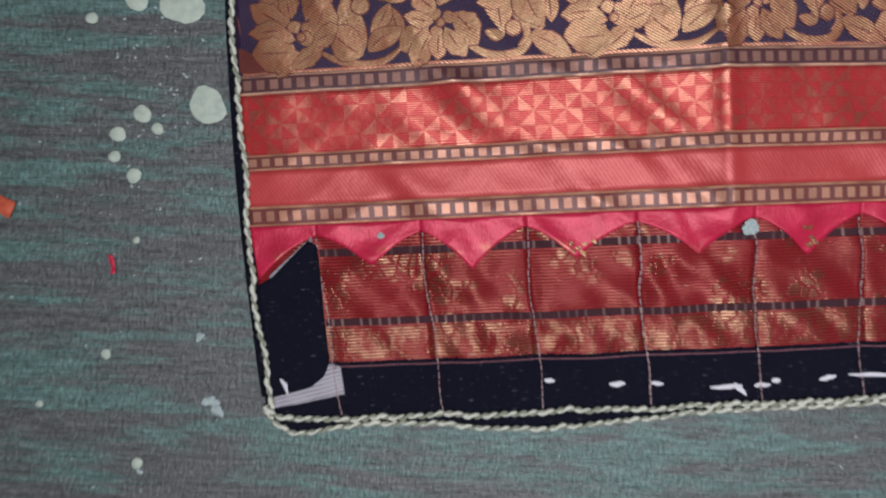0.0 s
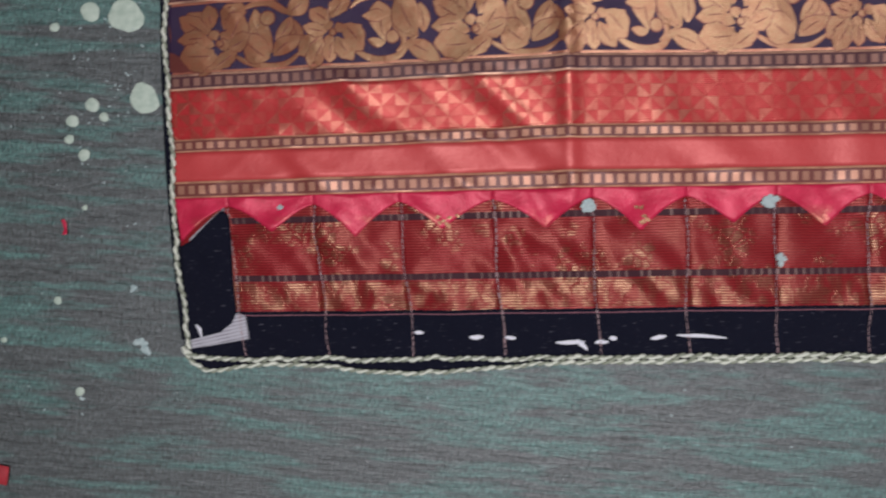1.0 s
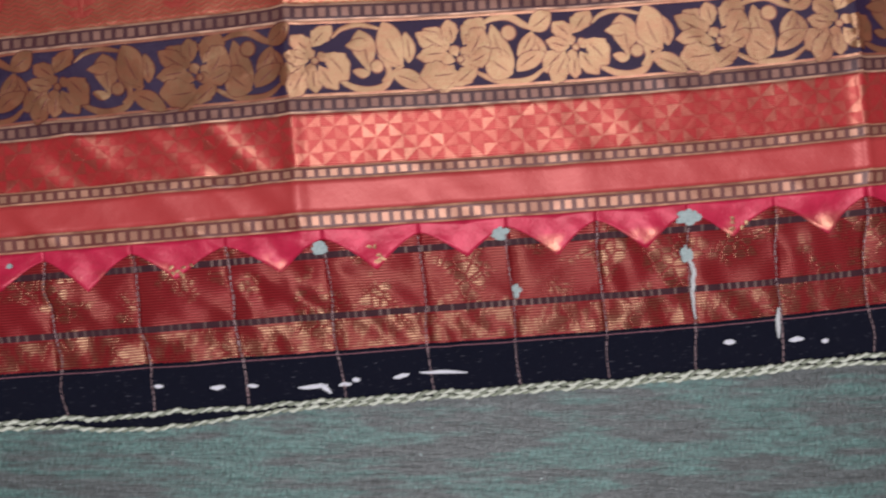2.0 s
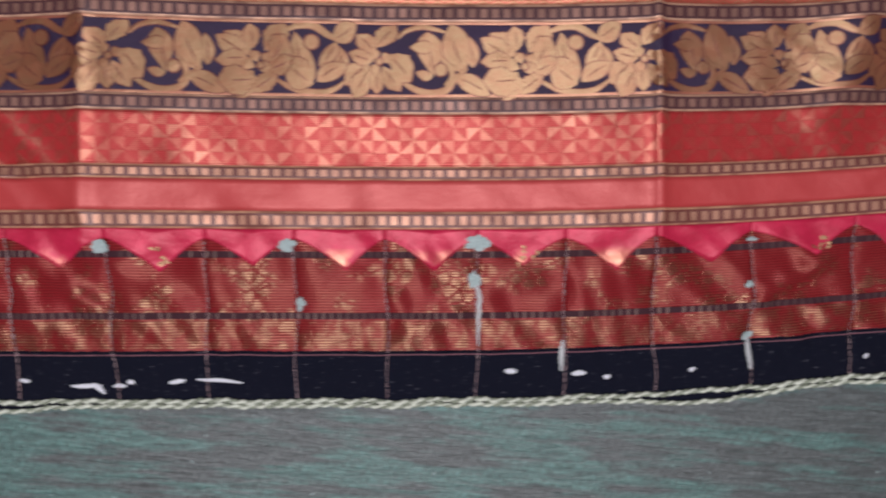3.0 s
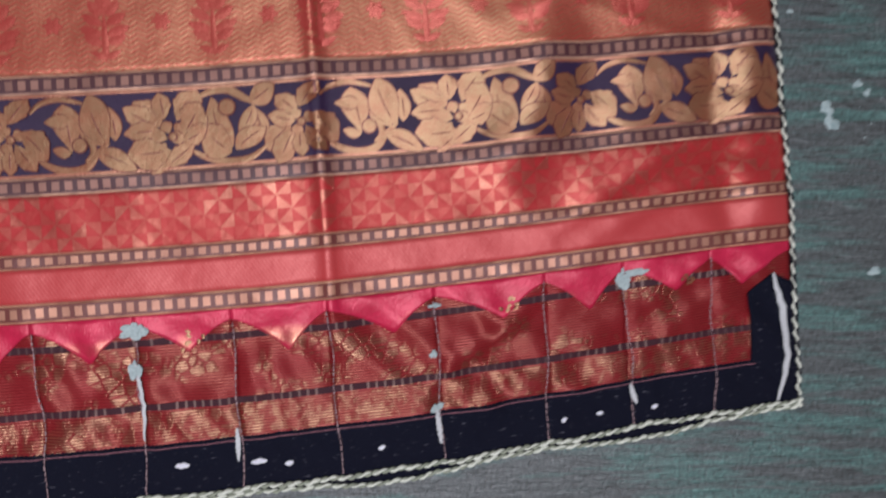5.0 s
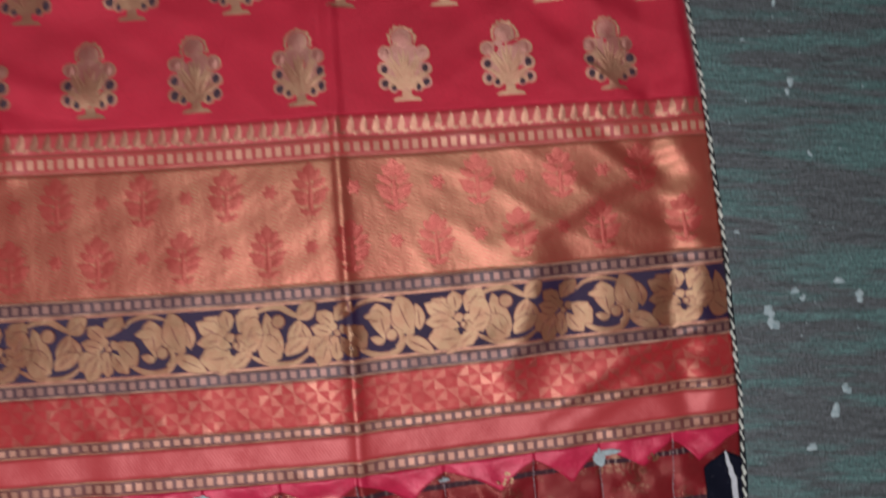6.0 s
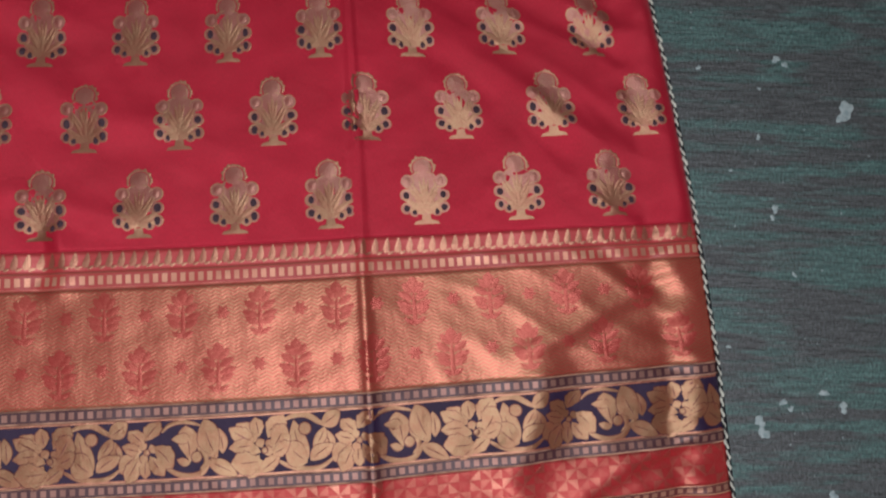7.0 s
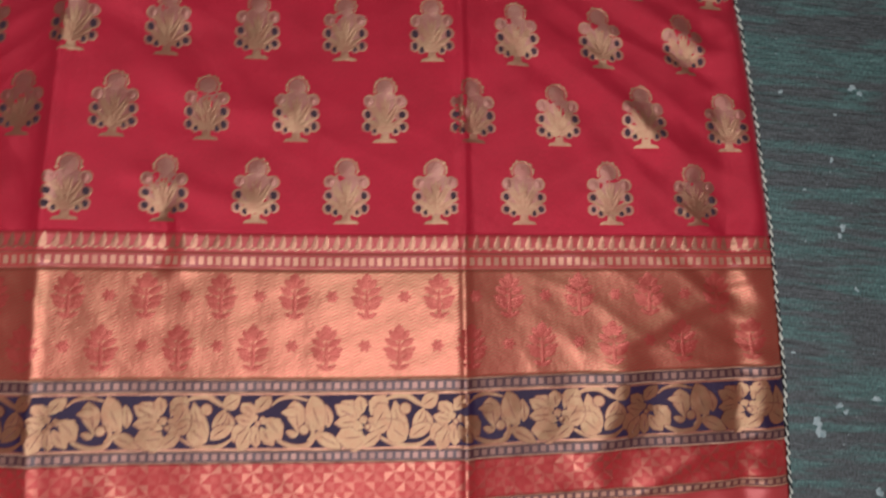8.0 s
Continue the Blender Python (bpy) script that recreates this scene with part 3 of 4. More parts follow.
def splash(name, x, y, r, mat, seed, parent, stretch=1.0, ragged=0.12, high=0.0007, label=""):
    """A dried drop with an uneven rim, lying on the mat."""
    rng = random.Random(seed)
    n = 18
    ph = [rng.uniform(0, 6.28) for _ in range(3)]
    ring = []
    for i in range(n):
        a = 2 * math.pi * i / n
        k = r * (1 + ragged * (math.sin(2 * a + ph[0]) + 0.7 * math.sin(3 * a + ph[1]) + 0.5 * math.sin(5 * a + ph[2])) + rng.uniform(-0.4, 0.4) * ragged)
        ring.append((x + k * math.cos(a), y + k * stretch * math.sin(a)))
    pts = [(px, py, 0.0002) for px, py in ring]
    pts += [(x + (px - x) * 0.86, y + (py - y) * 0.86, high) for px, py in ring] + [(x, y, high * 1.15)]
    faces = []
    for i in range(n):
        j = (i + 1) % n
        faces += [(i, j, n + j, n + i), (n + i, n + j, 2 * n)]
    return child(name, raw_mesh(name, pts, faces, mat), parent, label)


DROPS = (
    (-0.048, 0.223, 0.0130), (-0.094, 0.215, 0.0062), (-0.083, 0.205, 0.0042), (-0.111, 0.200, 0.0055), (-0.113, 0.184, 0.0042),
    (-0.099, 0.171, 0.0052), (-0.068, 0.294, 0.0150), (-0.100, 0.296, 0.0085), (-0.131, 0.281, 0.0042), (-0.116, 0.042, 0.0036),
    (-0.096, 0.125, 0.0024), (-0.163, 0.004, 0.0026), (-0.092, -0.037, 0.0040),
)
for i, (x, y, r) in enumerate(DROPS):
    splash("paint_drop", x, y, r, PAINT, 10 + i, MAT, ragged=0.06 if r < 0.012 else 0.09)
FLAKES = (
    (-0.040, 0.010, 0.0075), (-0.035, 0.004, 0.0055), (-0.049, 0.057, 0.0042), (-0.090, -0.043, 0.0030),
    (1.197, 0.366, 0.0070), (1.201, 0.354, 0.0080), (1.223, 0.387, 0.0052), (1.231, 0.380, 0.0036), (1.219, 0.598, 0.0052), (1.216, 0.588, 0.0040),
    (1.224, 0.770, 0.0066), (1.234, 0.764, 0.0040), (1.135, 0.757, 0.0036), (1.268, 0.398, 0.0062), (1.264, 0.268, 0.0070), (1.275, 0.290, 0.0062),
    (1.204, 0.735, 0.0026), (1.202, 0.679, 0.0034), (1.303, 0.713, 0.0120), (1.298, 0.704, 0.0080), (1.164, 0.445, 0.0034), (1.238, 0.526, 0.0026),
    (1.240, 0.232, 0.0058), (1.240, 0.524, 0.0028), (1.289, 0.383, 0.0060), (1.170, 0.640, 0.0024),
)
for i, (x, y, r) in enumerate(FLAKES):
    splash("paint_flake", x, y, r * 0.74, PAINT_WHITE, 60 + i, MAT, stretch=0.75 + 0.6 * ((i * 37) % 10) / 10, ragged=0.22)


def build_lint():
    """Fine pale specks and lint caught in the weave."""
    rng = random.Random(4)
    pts, faces = [], []
    for _ in range(760):
        x, y = rng.uniform(-0.30, 1.45), rng.uniform(-0.22, 1.05)
        if _ < 110:
            x, y = rng.gauss(-0.085, 0.032), rng.gauss(0.235, 0.055)
        if x > -0.045 + 0.02 * rng.random() and x < 1.12 and y > 0.05 + 0.09 * x:
            continue
        r, a = rng.choice((0.0006, 0.0007, 0.0009, 0.0013)), rng.uniform(0, 3.14)
        k, n = len(pts), 6
        for i in range(n):
            t = 2 * math.pi * i / n
            px, py = r * rng.uniform(0.7, 1.5) * math.cos(t), r * 0.6 * math.sin(t)
            pts.append((x + px * math.cos(a) - py * math.sin(a), y + px * math.sin(a) + py * math.cos(a), 0.0004))
        pts.append((x, y, 0.0011))
        faces += [(k + i, k + (i + 1) % n, k + n) for i in range(n)]
    ob = child("lint_specks", raw_mesh("lint_specks", pts, faces, PAINT_WHITE), MAT, "tiny pale specks caught in the weave")
    tagged(ob, kind="stuff")


build_lint()


def scrap(x, y, turn, length, width, mat, label, seed):
    """A torn, slightly curled scrap of paper lying on the mat."""
    rng = random.Random(seed)
    n = 7
    pts, faces = [], []
    for i in range(n):
        t = i / (n - 1)
        w = width * (0.75 + 0.35 * rng.random())
        for s in (-0.5, 0, 0.5):
            px, py = (t - 0.5) * length, s * w
            z = 0.0012 + 0.0022 * (2 * t - 1) ** 2 + 0.0008 * abs(s)
            c, q = math.cos(radians(turn)), math.sin(radians(turn))
            pts.append((x + px * c - py * q, y + px * q + py * c, z))
    for i in range(n - 1):
        for j in range(2):
            a = 3 * i + j
            faces.append((a, a + 3, a + 4, a + 1))
    ob = new("paper_scrap", raw_mesh("paper_scrap", pts, faces, mat))
    mod = ob.modifiers.new("thickness", "SOLIDIFY")
    mod.thickness = 0.0005
    return tagged(ob, label, "scrap", "scraps on the mat")


scrap(-0.203, 0.151, -22, 0.044, 0.013, ORANGE, "torn orange-red paper scrap lying on the mat", 1)
scrap(-0.112, 0.107, 100, 0.013, 0.0030, PINK, "thin pinkish-red thread scrap on the mat", 2)
scrap(-0.186, -0.113, -4, 0.070, 0.022, RED_PAPER, "torn dull red paper scrap lying on the mat", 3)

# ---- the sari ----
SARI = new("sari")
SARI.empty_display_size = 0.1
SARI.location = (0, 0, 0)
tagged(SARI, "crimson silk sari with gold woven bands lying creased on mat", "sari")

strip("silk_field", U0, U1, BANDS[11], V1, SILK, SARI, "crimson silk field", du=0.005, dv=0.005)
strip("leaf_band", U0, U1, BANDS[10], BANDS[11], CORAL_SILK, SARI, "coral and gold leaf band")
BROCADE_BAND = strip("gold_band", U0, U1, BANDS[8], BANDS[9], ZIGZAG, SARI, "gold chevron brocade band")
strip("triangle_band", U0, U1, BANDS[4], BANDS[5], PINWHEEL, SARI, "coral band with gold triangles")
strip("plain_band", U0, U1, BANDS[2], BANDS[3], CORAL_SILK, SARI, "plain coral band")
FLORAL = strip("floral_band", U0, U1, BANDS[6], BANDS[7], INDIGO_SILK, SARI, "indigo band with gold flowers")
for k, (i, j) in enumerate(((1, 2), (3, 4), (5, 6), (7, 8), (9, 10))):
    strip("ladder_band", U0, U1, BANDS[i], BANDS[j], LADDERS[k], SARI, "gold ladder-patterned edging", dv=0.003)

# dark red brocade panels between the stitched tucks
heads = [U0 + 0.002] + list(LINE_HEAD[1:-1]) + [U1 - 0.002]
for a, b in zip(heads[:-1], heads[1:]):
    strip("brocade_panel", a, b, BANDS[0], BANDS[1], BROCADE, SARI, "dark red brocade panel", du=0.003, dv=0.003)
strip("dashed_line", 0.062, 1.138, 0.1116, 0.1170, DASHED, SARI, "dark dashed woven line", lift=0.0004, dv=0.0023, thick=0)
strip("dashed_line", 0.062, 1.138, 0.1626, 0.1682, DASHED, SARI, "dark dashed woven line", lift=0.0004, dv=0.0021, thick=0)


def hem_gap(u):
    """How far the outer cord runs below the inner one."""
    g = 0.0030 + 0 * u
    for at, wide, deep in ((0.21, 0.075, 0.0085), (0.03, 0.03, 0.007), (0.85, 0.05, 0.0060), (1.05, 0.05, 0.0075)):
        g = g + deep * np.exp(-(((u - at) / wide) ** 2))
    return g


def corner_turn(u):
    """How the hem rises where it turns the two lower corners."""
    a = 0.020 - np.clip(u - (U0 - 0.004), 0, 0.020)
    b = 0.010 - np.clip(U1 + 0.002 - u, 0, 0.010)
    return 0.020 - np.sqrt(0.020 ** 2 - a ** 2) + 0.010 - np.sqrt(0.010 ** 2 - b ** 2)


strip("navy_border", U0 - 0.004, U1 + 0.002, lambda u: V_HEM - hem_gap(u) + corner_turn(u), BANDS[0] + 0.0006, NAVY, SARI, "navy black cotton border", du=0.003, dv=0.003)
strip("border_seam", 0.062, U1 - 0.03, BANDS[0] - 0.0034, BANDS[0] - 0.0026, SEAM_THREAD, SARI, "narrow dull pink seam thread", lift=0.0009, dv=0.0008, thick=0)
# the left black strip also paints the shadow gap beyond the cloth edge
strip("side_hem_and_shade", U0 - 0.0065, U0 + 0.003, 0.060, V1, NAVY, SARI, "black side hem, with painted shadow gap on the left", lift=-0.0006)
strip("side_hem_and_shade", U1 - 0.001, U1 + 0.0040, 0.10, V1, NAVY, SARI, "black side hem, with painted shadow gap on the left", lift=-0.0006, du=0.002)


# corner patches
def ramp(points):
    xs, ys = zip(*points)
    return lambda u: np.interp(u, xs, ys)


strip("corner_patch", 0.0165, 0.0615, ramp(((0.0165, 0.060), (0.045, 0.067), (0.057, 0.076), (0.0615, 0.088))), ramp(((0.0165, 0.143), (0.028, 0.149), (0.057, 0.1760), (0.0615, 0.170))), NAVY, SARI, "black corner patch", lift=0.0016, du=0.003)
strip("corner_lining", 0.0165, 0.0680, ramp(((0.0165, 0.0520), (0.066, 0.0605))), ramp(((0.0165, 0.0600), (0.045, 0.0695), (0.056, 0.080), (0.0610, 0.0850), (0.066, 0.0820))), LINING, SARI, "pale striped lining showing at the corner", lift=0.0010, du=0.003)
strip("corner_lining", 0.026, 0.0585, ramp(((0.026, 0.1440), (0.0585, 0.1690))), ramp(((0.026, 0.1500), (0.0585, 0.1775))), LINING, SARI, "frayed pale lining edge", lift=0.0013, du=0.003)
strip("corner_patch", 1.1360, U1 + 0.001, ramp(((1.136, 0.086), (1.142, 0.080), (U1, 0.040))), ramp(((1.136, 0.1440), (1.156, 0.1600), (U1, 0.1500))), NAVY, SARI, "black corner patch", lift=0.0016, du=0.003)

# pink sawtooth trim, one triangle to each panel
ends = [U0 + 0.001, *LINE_HEAD, U1 - 0.002]
for k, tip in enumerate(TIPS):
    a, b = ends[k], ends[k + 1]
    low = 0.146 if k == 0 else 0.1522 + 0.003 * math.sin(k * 2.3)

    def edge(u, a=a, b=b, tip=tip, low=low):
        t = np.where(u < tip, (u - a) / max(tip - a, 1e-4), (b - u) / max(b - tip, 1e-4))
        t = np.clip(t, 0, 1)
        return 0.1785 - (0.1785 - low) * (0.35 * t + 0.65 * t ** 1.7)

    strip("sawtooth_triangle", a, b, edge, BANDS[1] + 0.0004, PINK, SARI, "hot pink satin triangle", lift=0.0011, du=0.0026, dv=0.0045)
# gold brocade scraps showing on some triangles
rng = random.Random(21)
for k in (3, 5, 9, 12, 14):
    fl = Inlay()
    for _ in range(7):
        fl.petal(TIPS[k] + rng.uniform(-0.004, 0.012), 0.158 + rng.uniform(0, 0.012), rng.uniform(0, 360), 0.0045, 0.0028)
    fl.lay("gold_fleck", GOLD_THREAD, SARI, "gold brocade fleck", lift=0.0013)

# stitched tucks: a row of thread stitches down each line
for k, (foot, head) in enumerate(zip(LINE_FOOT, LINE_HEAD)):
    rng = random.Random(100 + k)
    st = Inlay()
    v = 0.046
    while v < 0.176:
        step = 0.0050 + rng.uniform(-0.0016, 0.0016)
        pts = []
        for t in np.linspace(0, 1, 3):
            q = v + t * step * 0.78
            pts.append((foot + (head - foot) * (q - 0.05) / 0.13 + 0.0012 * math.sin(q * 70 + k) + 0.0003 * rng.uniform(-1, 1), q))
        st.ribbon(pts, (0.0009 if k != 3 else 0.0013) * rng.uniform(0.6, 1.3), taper=False, base=0.0006)
        v += step
    st.lay("stitch_line", THREAD, SARI, "row of pale stitches", lift=0.0008)


# ---- gold flowers on the indigo band ----
PERIOD, FIRST = 0.2140, 0.1747 - 0.2140
VB, VT = BANDS[6], BANDS[7]
UNIT, RISE = PERIOD / 525, (VT - VB) / 150  # the weaver's grid: 525 threads to a repeat, 150 picks high

# leaves and petals of one repeat: root, turn in degrees, length, width, bend, place of the widest part
BUD = ((62, 40, 96, 84, 34, 0.05, 1.5), (62, 98, 172, 40, 17, 0.1, 0.7), (62, 40, 176, 30, 13, -0.2, 0.9), (130, 52, 124, 88, 40, -0.22, 1.2),
       (118, 50, 116, 50, 25, 0.25, 1.1), (142, 58, 88, 58, 19, 0.12, 1.0), (106, 40, -20, 72, 25, -0.14, 0.9))
BIG = ((226, 80, 128, 62, 34, 0.1, 1.1), (220, 82, 152, 64, 30, -0.1, 0.9), (222, 74, 176, 58, 26, 0.1, 0.9), (232, 92, 97, 46, 25, 0.0, 1.2),
       (254, 88, 64, 62, 34, -0.15, 1.3), (264, 62, 48, 60, 40, 0.22, 1.2), (262, 52, 8, 46, 26, 0.3, 1.1), (242, 34, 188, 72, 44, -0.12, 1.2), (238, 26, 214, 44, 20, 0.1, 0.9),
       (228, 8, 32, 62, 24, 0.1, 1.0), (236, 56, 160, 30, 17, 0, 1.2), (240, 66, 110, 22, 14, 0, 1.3), (250, 64, 60, 22, 14, 0, 1.3), (240, 54, 15, 24, 17, 0, 1.2), (232, 50, 235, 22, 13, 0, 1.2))
SCROLL = ((346, 24, 117, 98, 34, -0.22, 0.75), (350, 24, 152, 64, 40, -0.25, 1.0), (388, 112, 30, 52, 27, 0.12, 1.0), (358, 28, 48, 62, 25, -0.22, 1.0),
          (410, 46, 94, 54, 19, 0.2, 1.0), (396, 108, 250, 54, 18, -0.2, 0.9))
SMALL = ((474, 88, 132, 46, 26, 0.1, 1.1), (470, 72, 168, 46, 22, -0.1, 1.0), (478, 98, 62, 52, 27, -0.2, 1.1), (500, 84, -36, 62, 36, -0.25, 1.2), (462, 66, 214, 58, 34, 0.1, 1.3),
         (466, 60, 236, 66, 30, 0.1, 1.3), (478, 58, 262, 48, 20, 0.1, 1.2), (488, 62, 296, 56, 24, 0.15, 1.2), (476, 74, 110, 20, 14, 0, 1.2), (484, 72, 30, 20, 14, 0, 1.2), (478, 68, 250, 22, 14, 0, 1.2))


def stem(*points):
    """A smooth line through points of the weaver's grid."""
    p = np.array(points, float)
    t = np.linspace(0, len(p) - 1, 6 * len(p))
    i = np.clip(t.astype(int), 0, len(p) - 2)
    f = (t - i)[:, None]
    q = np.concatenate([2 * p[:1] - p[1:2], p, 2 * p[-1:] - p[-2:-1]])
    a, b, c, d = q[i], q[i + 1], q[i + 2], q[i + 3]
    return 0.5 * (2 * b + (c - a) * f + (2 * a - 5 * b + 4 * c - d) * f ** 2 + (3 * b - a - 3 * c + d) * f ** 3)


def woven(name, label, g, leaves, stems=(), balls=(), seed=1):
    """One motif of the band: gold leaves and stems, each a piece of its own, over their dark outline threads."""
    rng = random.Random(seed)
    dark = Inlay()

    def at(x, y):
        return g + x * UNIT, VB + y * RISE

    for pts, wide in stems:
        line = stem(*pts) * (UNIT, RISE) + (g, VB)
        dark.ribbon(line, (wide + 5.5) * UNIT, base=0.00012)
        gold = Inlay()
        gold.ribbon(line, wide * 1.15 * UNIT, base=0.00026)
        gold.lay("woven_stem", GOLD_THREAD, FLORAL, "gold woven stem")
    for i, (x, y, turn, length, width, bend, point) in enumerate(leaves):
        high = 0.0004 + 0.00026 * (i % 4)
        turn, width, length = turn + rng.uniform(-3, 3), width * rng.uniform(1.40, 1.56), length * 1.10
        gold = Inlay()
        for ink, grow, base in ((dark, 4.0, high - 0.00012), (gold, 0.0, high)):
            k = len(ink.lift)
            ink.petal(*at(x, y), turn, (length + grow * 0.5) * UNIT, (width + grow) * UNIT, bend=bend, point=point, n=15, sharp=0.8, teeth=3.5 if "petal" in name and length > 40 else 0)
            ink.lift[k:] = [base + 0.00008 * (q - 0.0003) / 0.00022 for q in ink.lift[k:]]
        if length > 44:
            t = np.linspace(0.18, rng.uniform(0.62, 0.82), 8) * length
            c, q = math.cos(radians(turn)), math.sin(radians(turn))
            side = bend * t * t / length + rng.uniform(-0.05, 0.05) * width
            dark.ribbon(np.stack([g + (x + t * c - side * q) * UNIT, VB + y * RISE + (t * q + side * c) * UNIT], -1), 2.8 * UNIT, base=high + 0.00012)
        gold.lay(name, GOLD_THREAD, FLORAL, label)
    for x, y, r in balls:
        dark.disc(*at(x, y), (r + 3) * UNIT, (r + 3) * RISE, 14, dome=0.00005, base=0.0013)
        gold = Inlay()
        gold.disc(*at(x, y), r * UNIT, r * RISE, 14, dome=0.0001, base=0.00145)
        gold.lay("woven_berry", GOLD_THREAD, FLORAL, "round gold woven berry")
    edge = dark.lay("outline_thread", GAP_THREAD, FLORAL, "dark brown outline threads")
    if edge:
        tagged(edge, kind="stuff")


for k in range(6):
    g = FIRST + PERIOD * k
    woven("bud_leaf", "gold woven bud leaf", g, BUD,
          ((((-8, 116), (10, 132), (40, 140), (66, 136), (92, 128)), 8), (((-10, 44), (18, 20), (54, 8), (88, 14), (108, 38), (130, 56)), 12), (((80, 64), (98, 56), (100, 38), (86, 24)), 9)),
          ((78, 54, 12),), 40 + k)
    woven("flower_petal", "gold petal of large woven flower", g, BIG, (), ((246, 60, 6),), 50 + k)
    woven("scroll_leaf", "gold woven scroll leaf", g, SCROLL,
          ((((286, 126), (318, 139), (350, 140), (380, 122), (400, 112)), 12), (((272, 36), (304, 18), (344, 8), (384, 12), (418, 34)), 11)), ((347, 107, 14),), 60 + k)
    woven("flower_petal", "gold petal of small woven flower", g, SMALL, (), ((481, 70, 6),), 70 + k)
for v in (VB + 0.0012, VT - 0.0012):
    edge_line = Inlay()
    us = np.linspace(U0 + 0.004, U1 - 0.004, 260)
    edge_line.ribbon(np.stack([us, np.full_like(us, v)], -1), 0.0022, taper=False)
    edge_line.lay("edge_line", PALE_GOLD, FLORAL, "pale gold edging line")

# ---- red plant motifs on the gold band ----
def plant(name, x, y, k=1.0):
    """A bushy flowering plant: tiers of leaves round a stem."""
    p = Inlay()
    p.petal(x, y + 0.009 * k, 90, 0.018 * k, 0.013 * k, point=0.85)
    for dy, tilt, length in ((-0.013, 20, 0.016), (-0.006, 14, 0.0185), (0.002, 24, 0.0175), (0.009, 42, 0.0150)):
        for q in (-1, 1):
            p.petal(x + q * 0.0012 * k, y + dy * k, 90 - q * (90 - tilt), length * k, 0.0080 * k, bend=0.10 * q, point=0.9)
    p.petal(x, y - 0.027 * k, 90, 0.040 * k, 0.0050 * k)
    for q in (-1, 1):
        p.petal(x, y - 0.024 * k, 90 - q * 62, 0.013 * k, 0.0055 * k)
    p.lay(name, RED_MOTIF, BROCADE_BAND, "coral red woven plant")


def rosette(x, y, r):
    p = Inlay()
    a = np.linspace(0, 2 * np.pi, 24, endpoint=False)
    k = r * (0.80 + 0.20 * np.cos(6 * a + 0.5))
    p.shape(np.stack([x + k * np.cos(a), y + k * np.sin(a)], -1))
    p.lay("rosette_motif", RED_MOTIF, BROCADE_BAND, "coral red woven rosette")


for k in range(14):
    ua = 0.5427 + 0.0800 * (k - 6)
    ub = 0.4983 + 0.0800 * (k - 5)
    if U0 + 0.02 < ua < 1.15:
        plant("plant_motif", ua, 0.4662)
    if U0 + 0.02 < ua + 0.0415 < 1.10:
        rosette(ua + 0.0415, 0.4662, 0.0080)
    if U0 + 0.02 < ub < 1.15:
        plant("plant_motif", ub, 0.4085)
    if U0 + 0.02 < ub + 0.0420 < 1.10:
        rosette(ub + 0.0420, 0.4110, 0.0080)

# leaf scroll row over the gold band
row = Inlay()
for k in range(96):
    u = U0 + 0.010 + 0.0121 * k
    row.petal(u, BANDS[10] + 0.0035, 62, 0.0170, 0.0074, bend=0.28)
    row.petal(u + 0.0035, BANDS[10] + 0.003, 20, 0.0080, 0.0034)
tagged(row.lay("leaf_scroll", PALE_GOLD, SARI, "running scroll of small gold leaves"), kind="stuff")


